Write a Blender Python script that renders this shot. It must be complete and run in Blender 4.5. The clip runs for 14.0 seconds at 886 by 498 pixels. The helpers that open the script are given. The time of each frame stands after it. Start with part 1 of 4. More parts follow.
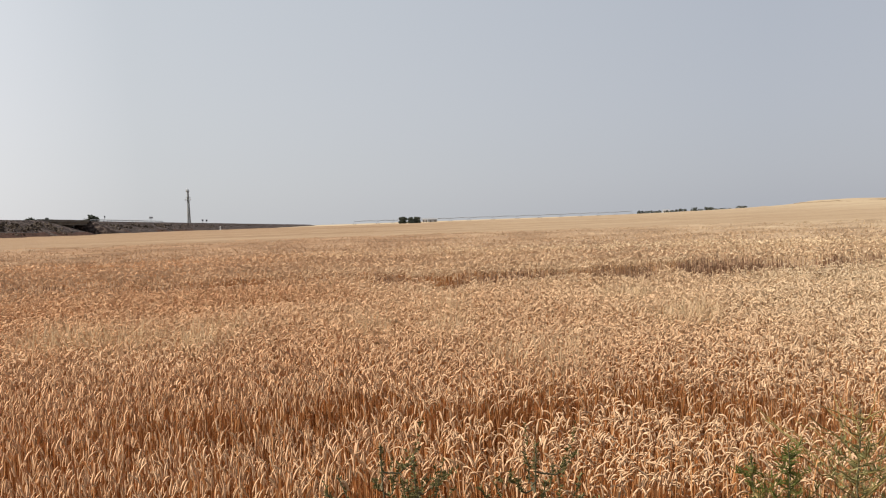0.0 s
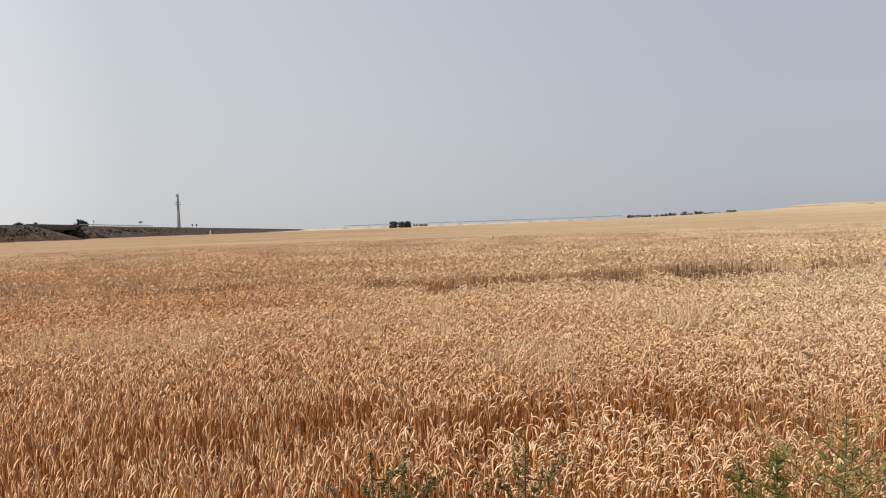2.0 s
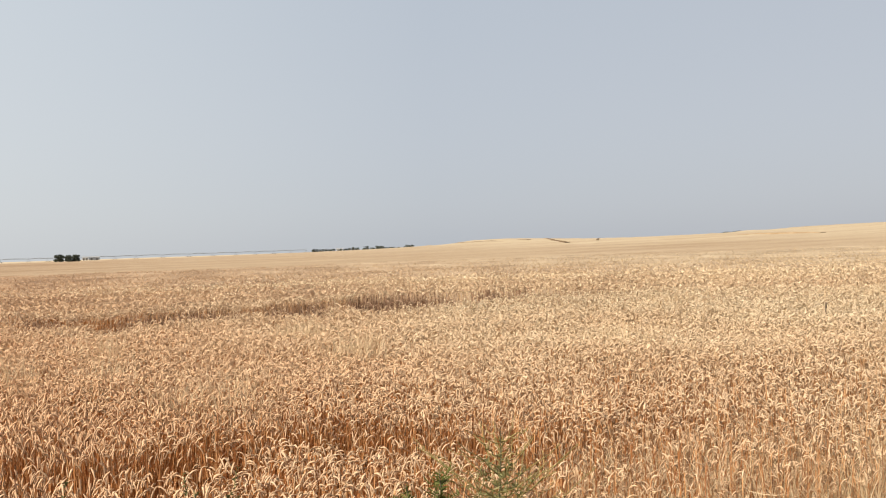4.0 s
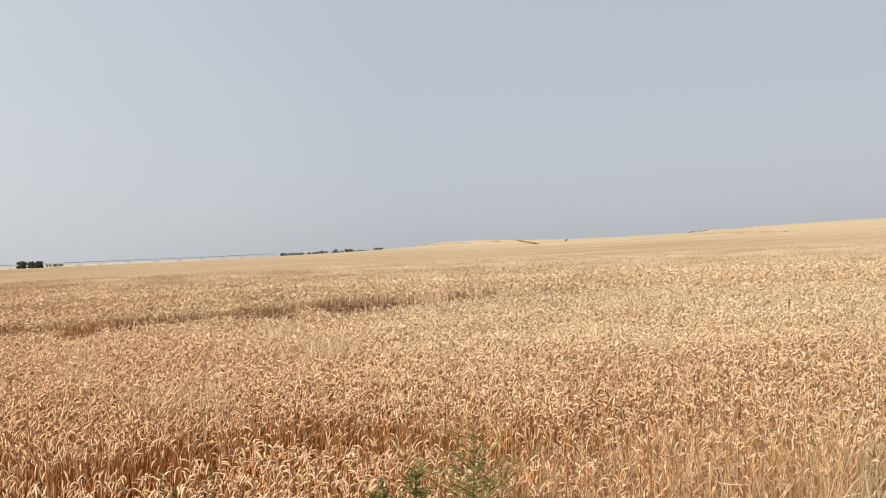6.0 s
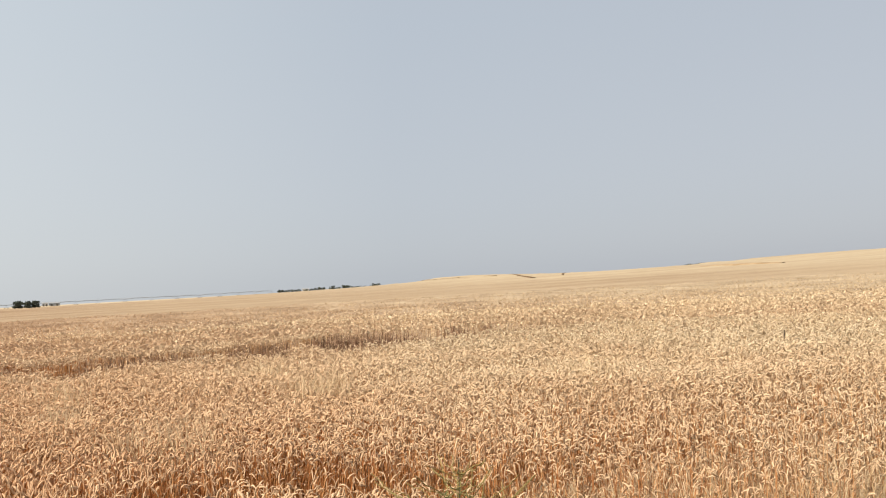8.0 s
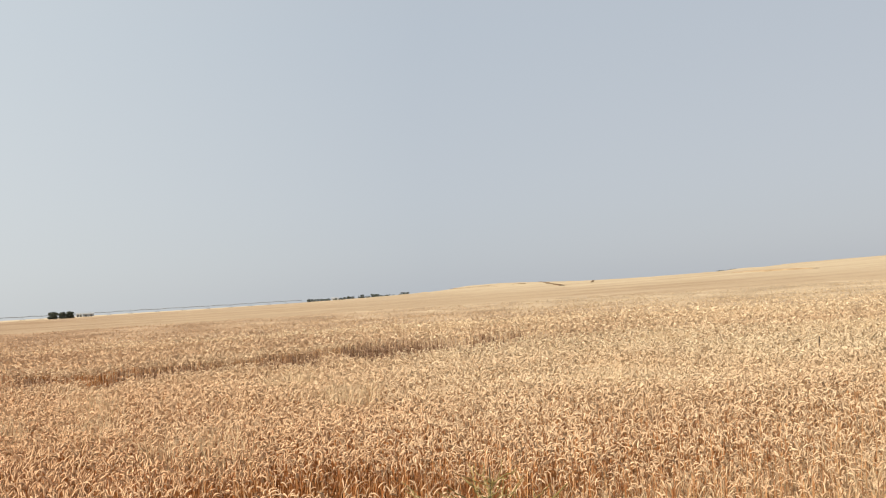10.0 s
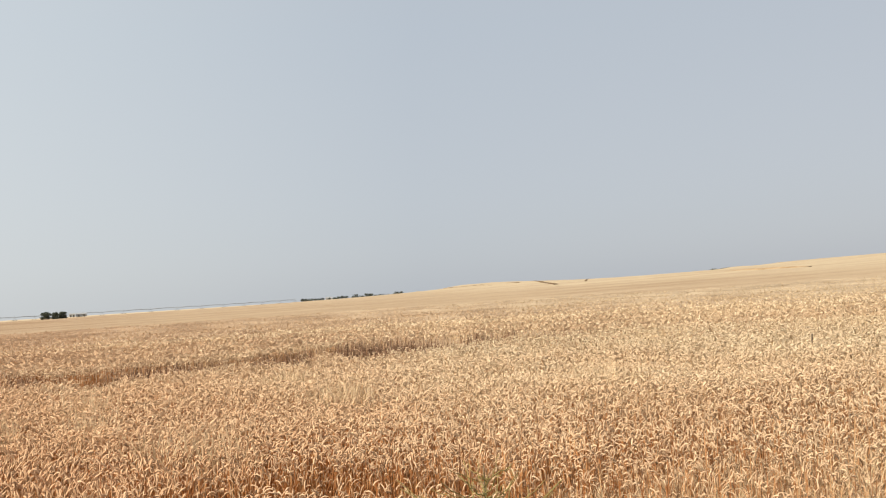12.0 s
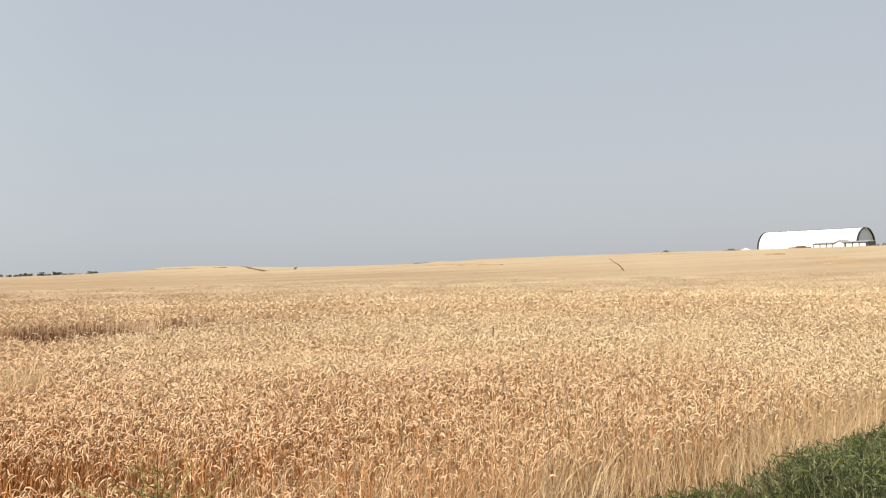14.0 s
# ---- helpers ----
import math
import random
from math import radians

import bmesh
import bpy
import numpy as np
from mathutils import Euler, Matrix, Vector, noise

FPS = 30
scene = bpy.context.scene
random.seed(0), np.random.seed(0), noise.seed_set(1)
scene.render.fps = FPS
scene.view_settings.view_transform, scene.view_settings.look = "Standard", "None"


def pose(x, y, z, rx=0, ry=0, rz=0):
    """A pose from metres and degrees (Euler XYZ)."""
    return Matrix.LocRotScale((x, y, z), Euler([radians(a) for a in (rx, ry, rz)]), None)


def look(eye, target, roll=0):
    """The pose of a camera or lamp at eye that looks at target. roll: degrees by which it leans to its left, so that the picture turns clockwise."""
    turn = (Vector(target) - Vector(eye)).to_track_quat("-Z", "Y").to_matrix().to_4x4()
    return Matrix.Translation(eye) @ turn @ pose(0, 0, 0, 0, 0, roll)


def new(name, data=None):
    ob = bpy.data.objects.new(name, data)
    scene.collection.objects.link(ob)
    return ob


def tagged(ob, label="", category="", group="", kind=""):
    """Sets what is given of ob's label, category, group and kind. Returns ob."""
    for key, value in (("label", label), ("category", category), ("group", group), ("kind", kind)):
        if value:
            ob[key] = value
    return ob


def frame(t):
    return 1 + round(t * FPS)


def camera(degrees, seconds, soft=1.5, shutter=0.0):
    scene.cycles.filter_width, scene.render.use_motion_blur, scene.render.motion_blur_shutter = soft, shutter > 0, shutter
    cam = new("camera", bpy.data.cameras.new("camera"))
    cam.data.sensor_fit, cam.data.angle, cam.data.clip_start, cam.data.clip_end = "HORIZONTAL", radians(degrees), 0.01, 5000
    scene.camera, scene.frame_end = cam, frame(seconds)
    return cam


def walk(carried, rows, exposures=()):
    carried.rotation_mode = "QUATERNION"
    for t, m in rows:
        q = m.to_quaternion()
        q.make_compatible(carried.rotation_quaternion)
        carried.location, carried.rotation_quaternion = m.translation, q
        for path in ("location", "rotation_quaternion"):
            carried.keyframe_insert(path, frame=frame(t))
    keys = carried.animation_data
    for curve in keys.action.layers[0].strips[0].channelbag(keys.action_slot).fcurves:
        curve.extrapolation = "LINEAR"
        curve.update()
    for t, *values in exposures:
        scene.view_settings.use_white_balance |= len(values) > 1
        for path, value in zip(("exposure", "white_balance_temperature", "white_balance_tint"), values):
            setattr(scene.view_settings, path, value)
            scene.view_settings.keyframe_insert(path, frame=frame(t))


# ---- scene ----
cam = camera(54.68, 14.0, soft=1.15)
# seconds, place in metres, yaw, pitch and roll in degrees
ROWS = [
    (0.0, 0.0000, -0.0000, 1.9001, -0.000, -1.770, 1.978),
    (0.5, -0.0003, 0.0010, 1.9025, 0.206, -1.896, 2.088),
    (1.0, -0.0039, -0.0041, 1.9046, 0.323, -1.945, 2.076),
    (1.5, -0.0058, -0.0034, 1.9047, 0.450, -1.876, 2.160),
    (2.0, 0.0045, -0.0157, 1.9115, -0.627, -1.501, 2.031),
    (2.3, 0.0250, -0.0290, 1.9150, -4.191, -0.669, 2.315),
    (2.5, 0.0284, -0.0361, 1.9134, -8.605, 0.102, 2.332),
    (2.7, 0.0336, -0.0469, 1.9122, -12.677, 0.388, 2.383),
    (3.0, 0.0452, -0.0543, 1.9137, -17.057, 0.370, 2.366),
    (3.5, 0.0484, -0.0391, 1.9111, -20.204, 0.250, 2.204),
    (3.7, 0.0488, -0.0359, 1.9140, -20.809, 0.161, 1.977),
    (5.8, -0.0162, -0.0716, 1.8967, -23.518, -0.106, 2.547),
    (6.0, 0.0110, -0.0863, 1.8976, -23.521, 0.134, 2.467),
    (6.5, 0.0614, -0.0960, 1.8950, -23.156, 0.935, 2.540),
    (7.0, 0.0790, -0.0766, 1.8949, -23.568, 1.654, 2.711),
    (7.5, 0.0888, -0.0759, 1.8914, -23.979, 2.121, 2.966),
    (8.0, 0.0884, -0.0751, 1.8886, -23.688, 2.469, 3.095),
    (10.5, 0.0897, -0.0583, 1.8835, -21.624, 3.167, 3.507),
    (11.0, 0.0913, -0.0513, 1.8783, -21.662, 3.174, 3.512),
    (11.5, 0.0871, -0.0667, 1.8800, -21.867, 3.136, 3.609),
    (12.0, 0.0869, -0.0671, 1.8773, -22.170, 3.059, 3.626),
    (12.5, 0.0881, -0.0778, 1.8808, -23.212, 2.952, 3.382),
    (13.0, 0.0973, -0.0981, 1.8835, -30.060, 2.664, 2.427),
    (13.5, 0.1204, -0.1292, 1.8828, -36.158, 2.080, 1.413),
    (14.0, 0.1356, -0.1685, 1.8875, -41.453, 1.449, 1.180),
]
EXPOSURES = [(0.0, 0.36, 6500, 12.5), (2.4, 0.36, 6500, 12), (3.0, 0.46, 6500, 10), (3.5, 0.565, 6500, 10), (6.0, 0.52, 6500, 10), (7.3, 0.54, 6500, 10), (8.1, 0.565, 6500, 9.2), (10.4, 0.55, 6530, 8.8), (11.0, 0.54, 6530, 8.8), (12.0, 0.56, 6530, 8.8), (14.0, 0.575, 6560, 8.8)]
walk(cam, [(t, pose(x, y, z, 90 + pitch, roll, yaw)) for t, x, y, z, yaw, pitch, roll in ROWS], EXPOSURES)

# ---- light ----
SUN_AZ, SUN_EL = -98.0, 49.0          # degrees clockwise from +y, and above the horizon


def heading(az, el=0.0):
    a, e = radians(az), radians(el)
    return Vector((math.sin(a) * math.cos(e), math.cos(a) * math.cos(e), math.sin(e)))


sky_world = bpy.data.worlds.new("hazy_sky")
scene.world = sky_world
sky_world.use_nodes = True
wn, wl = sky_world.node_tree.nodes, sky_world.node_tree.links
wn.clear()
sky_tex = wn.new("ShaderNodeTexSky")
sky_tex.sky_type = "NISHITA"
sky_tex.sun_disc = False
sky_tex.sun_elevation = radians(SUN_EL)
sky_tex.sun_rotation = radians(SUN_AZ)
sky_tex.air_density, sky_tex.dust_density, sky_tex.ozone_density = 1.0, 2.0, 1.0
sky_soft = wn.new("ShaderNodeHueSaturation")
sky_soft.inputs["Saturation"].default_value = 0.5
# smoke haze veils the whole sky: paler towards the sun, bluer away from it
sky_dir = wn.new("ShaderNodeTexCoord")
sun_dot = wn.new("ShaderNodeVectorMath")
sun_dot.operation = "DOT_PRODUCT"
sun_dot.inputs[1].default_value = heading(-75.0)
haze = wn.new("ShaderNodeValToRGB")
for spot, (p, c) in zip([haze.color_ramp.elements[0], haze.color_ramp.elements[1], haze.color_ramp.elements.new(0.4), haze.color_ramp.elements.new(0.75)],
                        ((0.0, (0.38, 0.398, 0.435)), (1.0, (0.55, 0.57, 0.58)), (0.45, (0.394, 0.425, 0.468)), (0.78, (0.528, 0.556, 0.572)))):
    spot.position, spot.color = p, (*c, 1)
spread = wn.new("ShaderNodeMath")
spread.operation = "MULTIPLY_ADD"
spread.inputs[1].default_value, spread.inputs[2].default_value = 0.5, 0.5
haze_up = wn.new("ShaderNodeVectorMath")
haze_up.operation = "SCALE"
haze_up.inputs[3].default_value = 8.9
wl.new(sky_dir.outputs["Generated"], sun_dot.inputs[0])
wl.new(sun_dot.outputs["Value"], spread.inputs[0])
wl.new(spread.outputs[0], haze.inputs[0])
wl.new(haze.outputs[0], haze_up.inputs[0])
veil = wn.new("ShaderNodeMix")
veil.data_type = "RGBA"
veil.inputs[0].default_value = 0.85
# the haze is greyer low down and bluer higher up
split = wn.new("ShaderNodeSeparateXYZ")
wl.new(sky_dir.outputs["Generated"], split.inputs[0])
rise = wn.new("ShaderNodeValToRGB")
for spot, (p, c) in zip([rise.color_ramp.elements[0], rise.color_ramp.elements[1], rise.color_ramp.elements.new(0.3)],
                        ((0.0, (1.018, 1.0, 0.985)), (1.0, (0.94, 1.0, 1.05)), (0.3, (0.97, 1.0, 1.024)))):
    spot.position, spot.color = p, (*c, 1)
wl.new(split.outputs["Z"], rise.inputs[0])
tinted = wn.new("ShaderNodeVectorMath")
tinted.operation = "MULTIPLY"
wl.new(haze_up.outputs[0], tinted.inputs[0])
wl.new(rise.outputs[0], tinted.inputs[1])
wl.new(tinted.outputs[0], veil.inputs[7])
sky_bg = wn.new("ShaderNodeBackground")
sky_bg.inputs["Strength"].default_value = 0.1
sky_out = wn.new("ShaderNodeOutputWorld")
wl.new(sky_tex.outputs[0], sky_soft.inputs["Color"])
wl.new(sky_soft.outputs[0], veil.inputs[6])
wl.new(veil.outputs[2], sky_bg.inputs["Color"])
wl.new(sky_bg.outputs[0], sky_out.inputs[0])

sun = new("sun", bpy.data.lights.new("sun", "SUN"))
sun.data.energy, sun.data.angle, sun.data.color = 5.0, radians(1.0), (1.0, 0.92, 0.80)
sun.matrix_world = look(heading(SUN_AZ, SUN_EL) * 100, (0, 0, 0))


# ---- materials ----
def material(name, stops, rough=0.8, scale=4.0, fine=60.0, bump=0.0, metal=0.0, through_light=0.0, island=0.0,
             stretch=(1, 1, 1), piece=0.0, paler=None, pale_slope=(0.075, 0.02, 0.33)):
    """A procedural surface: a colour ramp over coarse and fine noise, with island or object tint and a fine relief."""
    m = bpy.data.materials.new(name)
    m.use_nodes = True
    n, l = m.node_tree.nodes, m.node_tree.links
    b, out = n["Principled BSDF"], n["Material Output"]
    b.inputs["Roughness"].default_value, b.inputs["Metallic"].default_value = rough, metal
    b.inputs["Specular IOR Level"].default_value = 0.4 if metal else 0.1
    geo = n.new("ShaderNodeNewGeometry")
    mp = n.new("ShaderNodeMapping")
    mp.inputs["Scale"].default_value = stretch
    l.new(geo.outputs["Position"], mp.inputs["Vector"])
    n1, n2 = n.new("ShaderNodeTexNoise"), n.new("ShaderNodeTexNoise")
    n1.inputs["Scale"].default_value, n1.inputs["Detail"].default_value = scale, 4
    n2.inputs["Scale"].default_value, n2.inputs["Detail"].default_value = fine, 3
    for k in (n1, n2):
        l.new(mp.outputs[0], k.inputs["Vector"])
    mix = n.new("ShaderNodeMath")
    mix.operation = "MULTIPLY_ADD"
    l.new(n1.outputs[0], mix.inputs[0])
    mix.inputs[1].default_value = 0.55
    half = n.new("ShaderNodeMath")
    half.operation = "MULTIPLY"
    half.inputs[1].default_value = 0.45
    l.new(n2.outputs[0], half.inputs[0])
    l.new(half.outputs[0], mix.inputs[2])
    value = mix.outputs[0]
    for amount, socket in ((island, geo.outputs["Random Per Island"]), (piece, None)):
        if amount:
            if socket is None:
                socket = n.new("ShaderNodeObjectInfo").outputs["Random"]
            k = n.new("ShaderNodeMix")
            k.inputs[0].default_value = amount
            l.new(value, k.inputs[2])
            l.new(socket, k.inputs[3])
            value = k.outputs[0]
    ramp = n.new("ShaderNodeValToRGB")
    e = ramp.color_ramp.elements
    lo, hi = (0.3, 0.7) if not (island or piece) else (0.12, 0.88)
    for i, c in enumerate(stops):
        p = lo + (hi - lo) * i / max(1, len(stops) - 1)
        s = e[i] if i < 2 and i < len(e) else e.new(p)
        s.position, s.color = p, (*c, 1)
    l.new(value, ramp.inputs[0])
    colour = ramp.outputs[0]
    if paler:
        # the crop blends from reddish by the near corner to pale straw up the field
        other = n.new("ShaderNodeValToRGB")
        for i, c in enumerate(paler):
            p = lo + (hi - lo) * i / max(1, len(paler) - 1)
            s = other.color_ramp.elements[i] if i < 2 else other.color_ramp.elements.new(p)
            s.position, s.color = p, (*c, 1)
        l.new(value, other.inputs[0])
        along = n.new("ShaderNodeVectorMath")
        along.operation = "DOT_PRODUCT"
        along.inputs[1].default_value = (pale_slope[0], pale_slope[1], 0.0)
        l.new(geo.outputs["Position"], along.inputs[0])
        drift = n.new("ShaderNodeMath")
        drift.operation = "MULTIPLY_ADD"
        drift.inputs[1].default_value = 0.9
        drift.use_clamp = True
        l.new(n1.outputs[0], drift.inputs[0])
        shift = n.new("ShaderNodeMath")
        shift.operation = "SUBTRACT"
        shift.inputs[1].default_value = pale_slope[2]
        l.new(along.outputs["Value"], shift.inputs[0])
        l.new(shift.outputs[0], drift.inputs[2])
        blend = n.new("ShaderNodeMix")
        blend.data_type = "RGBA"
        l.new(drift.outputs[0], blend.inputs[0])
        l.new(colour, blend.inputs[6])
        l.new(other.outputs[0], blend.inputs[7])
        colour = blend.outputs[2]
    l.new(colour, b.inputs["Base Color"])
    if bump:
        bp = n.new("ShaderNodeBump")
        bp.inputs["Strength"].default_value, bp.inputs["Distance"].default_value = bump, 0.6 / fine
        l.new(n2.outputs[0], bp.inputs["Height"])
        l.new(bp.outputs[0], b.inputs["Normal"])
    if through_light:
        tr = n.new("ShaderNodeBsdfTranslucent")
        l.new(colour, tr.inputs["Color"])
        ms = n.new("ShaderNodeMixShader")
        ms.inputs[0].default_value = through_light
        l.new(b.outputs[0], ms.inputs[1])
        l.new(tr.outputs[0], ms.inputs[2])
        l.new(ms.outputs[0], out.inputs[0])
    return m


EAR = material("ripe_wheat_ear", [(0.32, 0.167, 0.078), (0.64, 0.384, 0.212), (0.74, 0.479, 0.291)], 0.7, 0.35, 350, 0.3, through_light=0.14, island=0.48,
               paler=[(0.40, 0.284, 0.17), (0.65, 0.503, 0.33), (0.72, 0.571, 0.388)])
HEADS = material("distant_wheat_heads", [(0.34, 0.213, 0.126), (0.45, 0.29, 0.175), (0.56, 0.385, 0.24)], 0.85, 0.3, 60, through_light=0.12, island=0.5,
                 paler=[(0.34, 0.25, 0.152), (0.45, 0.337, 0.21), (0.56, 0.43, 0.28)], pale_slope=(0.03, 0.0, 0.3))
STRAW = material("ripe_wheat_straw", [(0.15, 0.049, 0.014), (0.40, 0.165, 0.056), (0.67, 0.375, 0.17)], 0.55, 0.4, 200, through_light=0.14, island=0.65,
                 paler=[(0.30, 0.19, 0.095), (0.57, 0.39, 0.218), (0.77, 0.585, 0.355)], pale_slope=(0.12, 0.03, 0.90))
PALE = material("bleached_straw", [(0.42, 0.285, 0.15), (0.63, 0.47, 0.285), (0.80, 0.63, 0.42)], 0.6, 0.6, 150, through_light=0.25, island=0.6)
# straw browned to carry the shade of the deep gaps along the track
STALK = material("shade_browned_straw", [(0.09, 0.045, 0.026), (0.25, 0.144, 0.088), (0.58, 0.40, 0.265)], 0.8, 0.5, 120, through_light=0.2, island=0.7)
# straw layer under the ears, its colour darkened for the shade in the gaps
UNDER = material("gap_shade_straw_layer", [(0.075, 0.037, 0.018), (0.15, 0.083, 0.043), (0.25, 0.15, 0.084)], 0.9, 0.8, 45.0, 1.0,
                 paler=[(0.12, 0.078, 0.044), (0.22, 0.15, 0.088), (0.34, 0.245, 0.147)], pale_slope=(0.06, 0.0, 0.3))
# sheet colours are darkened for the shade between heads that their smooth surface lacks
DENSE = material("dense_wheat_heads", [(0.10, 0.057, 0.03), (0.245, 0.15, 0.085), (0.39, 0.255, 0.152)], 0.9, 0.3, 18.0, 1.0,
                 paler=[(0.17, 0.12, 0.073), (0.32, 0.24, 0.154), (0.45, 0.352, 0.236)], pale_slope=(0.025, 0.0, 0.25))
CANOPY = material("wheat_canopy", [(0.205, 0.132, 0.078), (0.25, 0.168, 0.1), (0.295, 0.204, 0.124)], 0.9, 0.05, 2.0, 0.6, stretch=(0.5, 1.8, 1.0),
                  paler=[(0.29, 0.217, 0.137), (0.345, 0.268, 0.174), (0.40, 0.32, 0.213)], pale_slope=(0.006, 0.0, 0.25))
SOIL = material("dry_soil", [(0.06, 0.038, 0.024), (0.11, 0.072, 0.045), (0.17, 0.118, 0.076)], 0.95, 1.5, 40, 0.6)
STUBBLE = material("far_stubble", [(0.30, 0.23, 0.15), (0.38, 0.30, 0.2), (0.45, 0.36, 0.25)], 0.95, 0.004, 0.05)
DIRT = material("track_soil", [(0.07, 0.042, 0.022), (0.115, 0.072, 0.038), (0.18, 0.115, 0.062)], 0.95, 0.5, 8, 0.5)
LODGED = material("lodged_wheat", [(0.19, 0.125, 0.07), (0.27, 0.19, 0.11), (0.36, 0.265, 0.16)], 0.9, 0.4, 6, 0.5)
SLOPE = material("scrubby_bank", [(0.012, 0.009, 0.009), (0.045, 0.034, 0.031), (0.16, 0.125, 0.105)], 0.95, 0.45, 0.9, 1.0)
RED_DIRT = material("reddish_dirt", [(0.03, 0.016, 0.011), (0.06, 0.03, 0.02), (0.10, 0.052, 0.036)], 0.95, 0.3, 2.0, 0.6)
SAGE = material("sagebrush", [(0.03, 0.022, 0.017), (0.07, 0.055, 0.042), (0.15, 0.122, 0.095)], 0.9, 0.4, 5, island=0.6)
# mast and pivot steel, made paler in its colour for the haze of distance
MAST = material("haze_lightened_mast_steel", [(0.20, 0.215, 0.225), (0.26, 0.275, 0.285), (0.32, 0.335, 0.34)], 0.6, 0.5, 12, metal=0.2)
ASPHALT = material("asphalt", [(0.04, 0.04, 0.04), (0.055, 0.053, 0.05), (0.07, 0.068, 0.065)], 0.9, 0.4, 30, 0.2)
# concrete darkened in its own colour for the shade on the bridge's field side
CONCRETE = material("shade_darkened_concrete", [(0.09, 0.08, 0.07), (0.13, 0.12, 0.105), (0.19, 0.175, 0.155)], 0.9, 0.3, 6, 0.3)
STEEL = material("galvanised_steel", [(0.25, 0.26, 0.27), (0.36, 0.37, 0.38), (0.45, 0.46, 0.47)], 0.5, 0.5, 12, metal=0.5)
DARK_STEEL = material("dark_steel", [(0.06, 0.065, 0.07), (0.10, 0.105, 0.11), (0.15, 0.155, 0.16)], 0.6, 0.5, 12, metal=0.3)
BARK = material("bark", [(0.06, 0.045, 0.03), (0.11, 0.085, 0.06), (0.16, 0.13, 0.1)], 0.95, 1, 12, 0.5)
# far foliage is greyed and lightened in its colour to imitate distance haze
TREE_LEAF = material("haze_lightened_foliage", [(0.042, 0.049, 0.038), (0.07, 0.079, 0.06), (0.105, 0.115, 0.09)], 0.8, 0.3, 4, through_light=0.15, island=0.6)
WEED_STEM = material("weed_stem", [(0.07, 0.06, 0.035), (0.12, 0.105, 0.06), (0.2, 0.165, 0.1)], 0.7, 3, 60, island=0.4)
WEED_BLUE = material("grey_green_weed_leaf", [(0.06, 0.055, 0.018), (0.125, 0.112, 0.042), (0.28, 0.255, 0.115)], 0.65, 4, 80, through_light=0.2, island=0.65)
WEED_GREEN = material("green_weed_leaf", [(0.055, 0.066, 0.016), (0.115, 0.13, 0.033), (0.2, 0.21, 0.065)], 0.6, 4, 80, through_light=0.3, island=0.6)
POD = material("olive_seed_pod", [(0.16, 0.12, 0.036), (0.27, 0.208, 0.075), (0.40, 0.32, 0.14)], 0.65, 3, 60, through_light=0.2, island=0.6)
WEED_PALE = material("yellowing_weed_leaf", [(0.13, 0.125, 0.045), (0.27, 0.255, 0.105), (0.44, 0.40, 0.2)], 0.65, 4, 80, through_light=0.3, island=0.6)
VERGE = material("verge_greenery", [(0.022, 0.031, 0.013), (0.066, 0.083, 0.036), (0.28, 0.285, 0.15)], 0.6, 2.5, 50, through_light=0.25, island=0.7)
FABRIC = material("white_barn_fabric", [(0.66, 0.67, 0.67), (0.71, 0.72, 0.72), (0.75, 0.75, 0.74)], 0.6, 0.15, 2)
# end wall blued in its colour to stand for skylight on the shaded side
SHADE_WALL = material("skylight_tinted_end_wall", [(0.40, 0.48, 0.58), (0.45, 0.54, 0.64), (0.5, 0.58, 0.68)], 0.7, 0.3, 3)
WHITE_METAL = material("white_sheet_metal", [(0.66, 0.66, 0.64), (0.74, 0.74, 0.72), (0.79, 0.79, 0.77)], 0.5, 0.5, 6)
ROOF_METAL = material("grey_sheet_roof", [(0.20, 0.20, 0.20), (0.27, 0.27, 0.27), (0.34, 0.34, 0.33)], 0.5, 0.4, 6, metal=0.2)
BALE = material("old_straw_bale", [(0.07, 0.042, 0.022), (0.12, 0.075, 0.042), (0.19, 0.125, 0.075)], 0.95, 1.0, 20, 0.4, piece=0.5)
RUBBER = material("black_rubber", [(0.02, 0.02, 0.02), (0.03, 0.03, 0.03), (0.045, 0.04, 0.038)], 0.85, 3, 30)


# ---- mesh tools ----
def part(name, bm, mat, parent=None, label="", smooth=False):
    """Links a bmesh as one mesh object, under a thing or a part."""
    me = bpy.data.meshes.new(name)
    if smooth:
        for f in bm.faces:
            f.smooth = True
    bm.to_mesh(me)
    bm.free()
    me.materials.append(mat)
    ob = new(name, me)
    if parent is not None:
        ob.parent = parent
    return tagged(ob, label)


def thing(name, m, label, category, group="", kind=""):
    ob = new(name)
    ob.matrix_world = m
    return tagged(ob, label, category, group, kind)


def array_mesh(name, chunks, parent=None, smooth=True):
    """One mesh object out of (vertices, quads, material) arrays."""
    mats, vs, fs, ids, start = [], [], [], [], 0
    for v, f, mat in chunks:
        if mat not in mats:
            mats.append(mat)
        vs.append(v)
        fs.append(f + start)
        ids.append(np.full(len(f), mats.index(mat), dtype=np.int32))
        start += len(v)
    me = bpy.data.meshes.new(name)
    me.from_pydata(np.concatenate(vs), [], np.concatenate(fs))
    me.polygons.foreach_set("material_index", np.concatenate(ids))
    me.polygons.foreach_set("use_smooth", np.full(len(me.polygons), smooth))
    for mat in mats:
        me.materials.append(mat)
    me.update()
    ob = new(name, me)
    if parent is not None:
        ob.parent = parent
    return ob


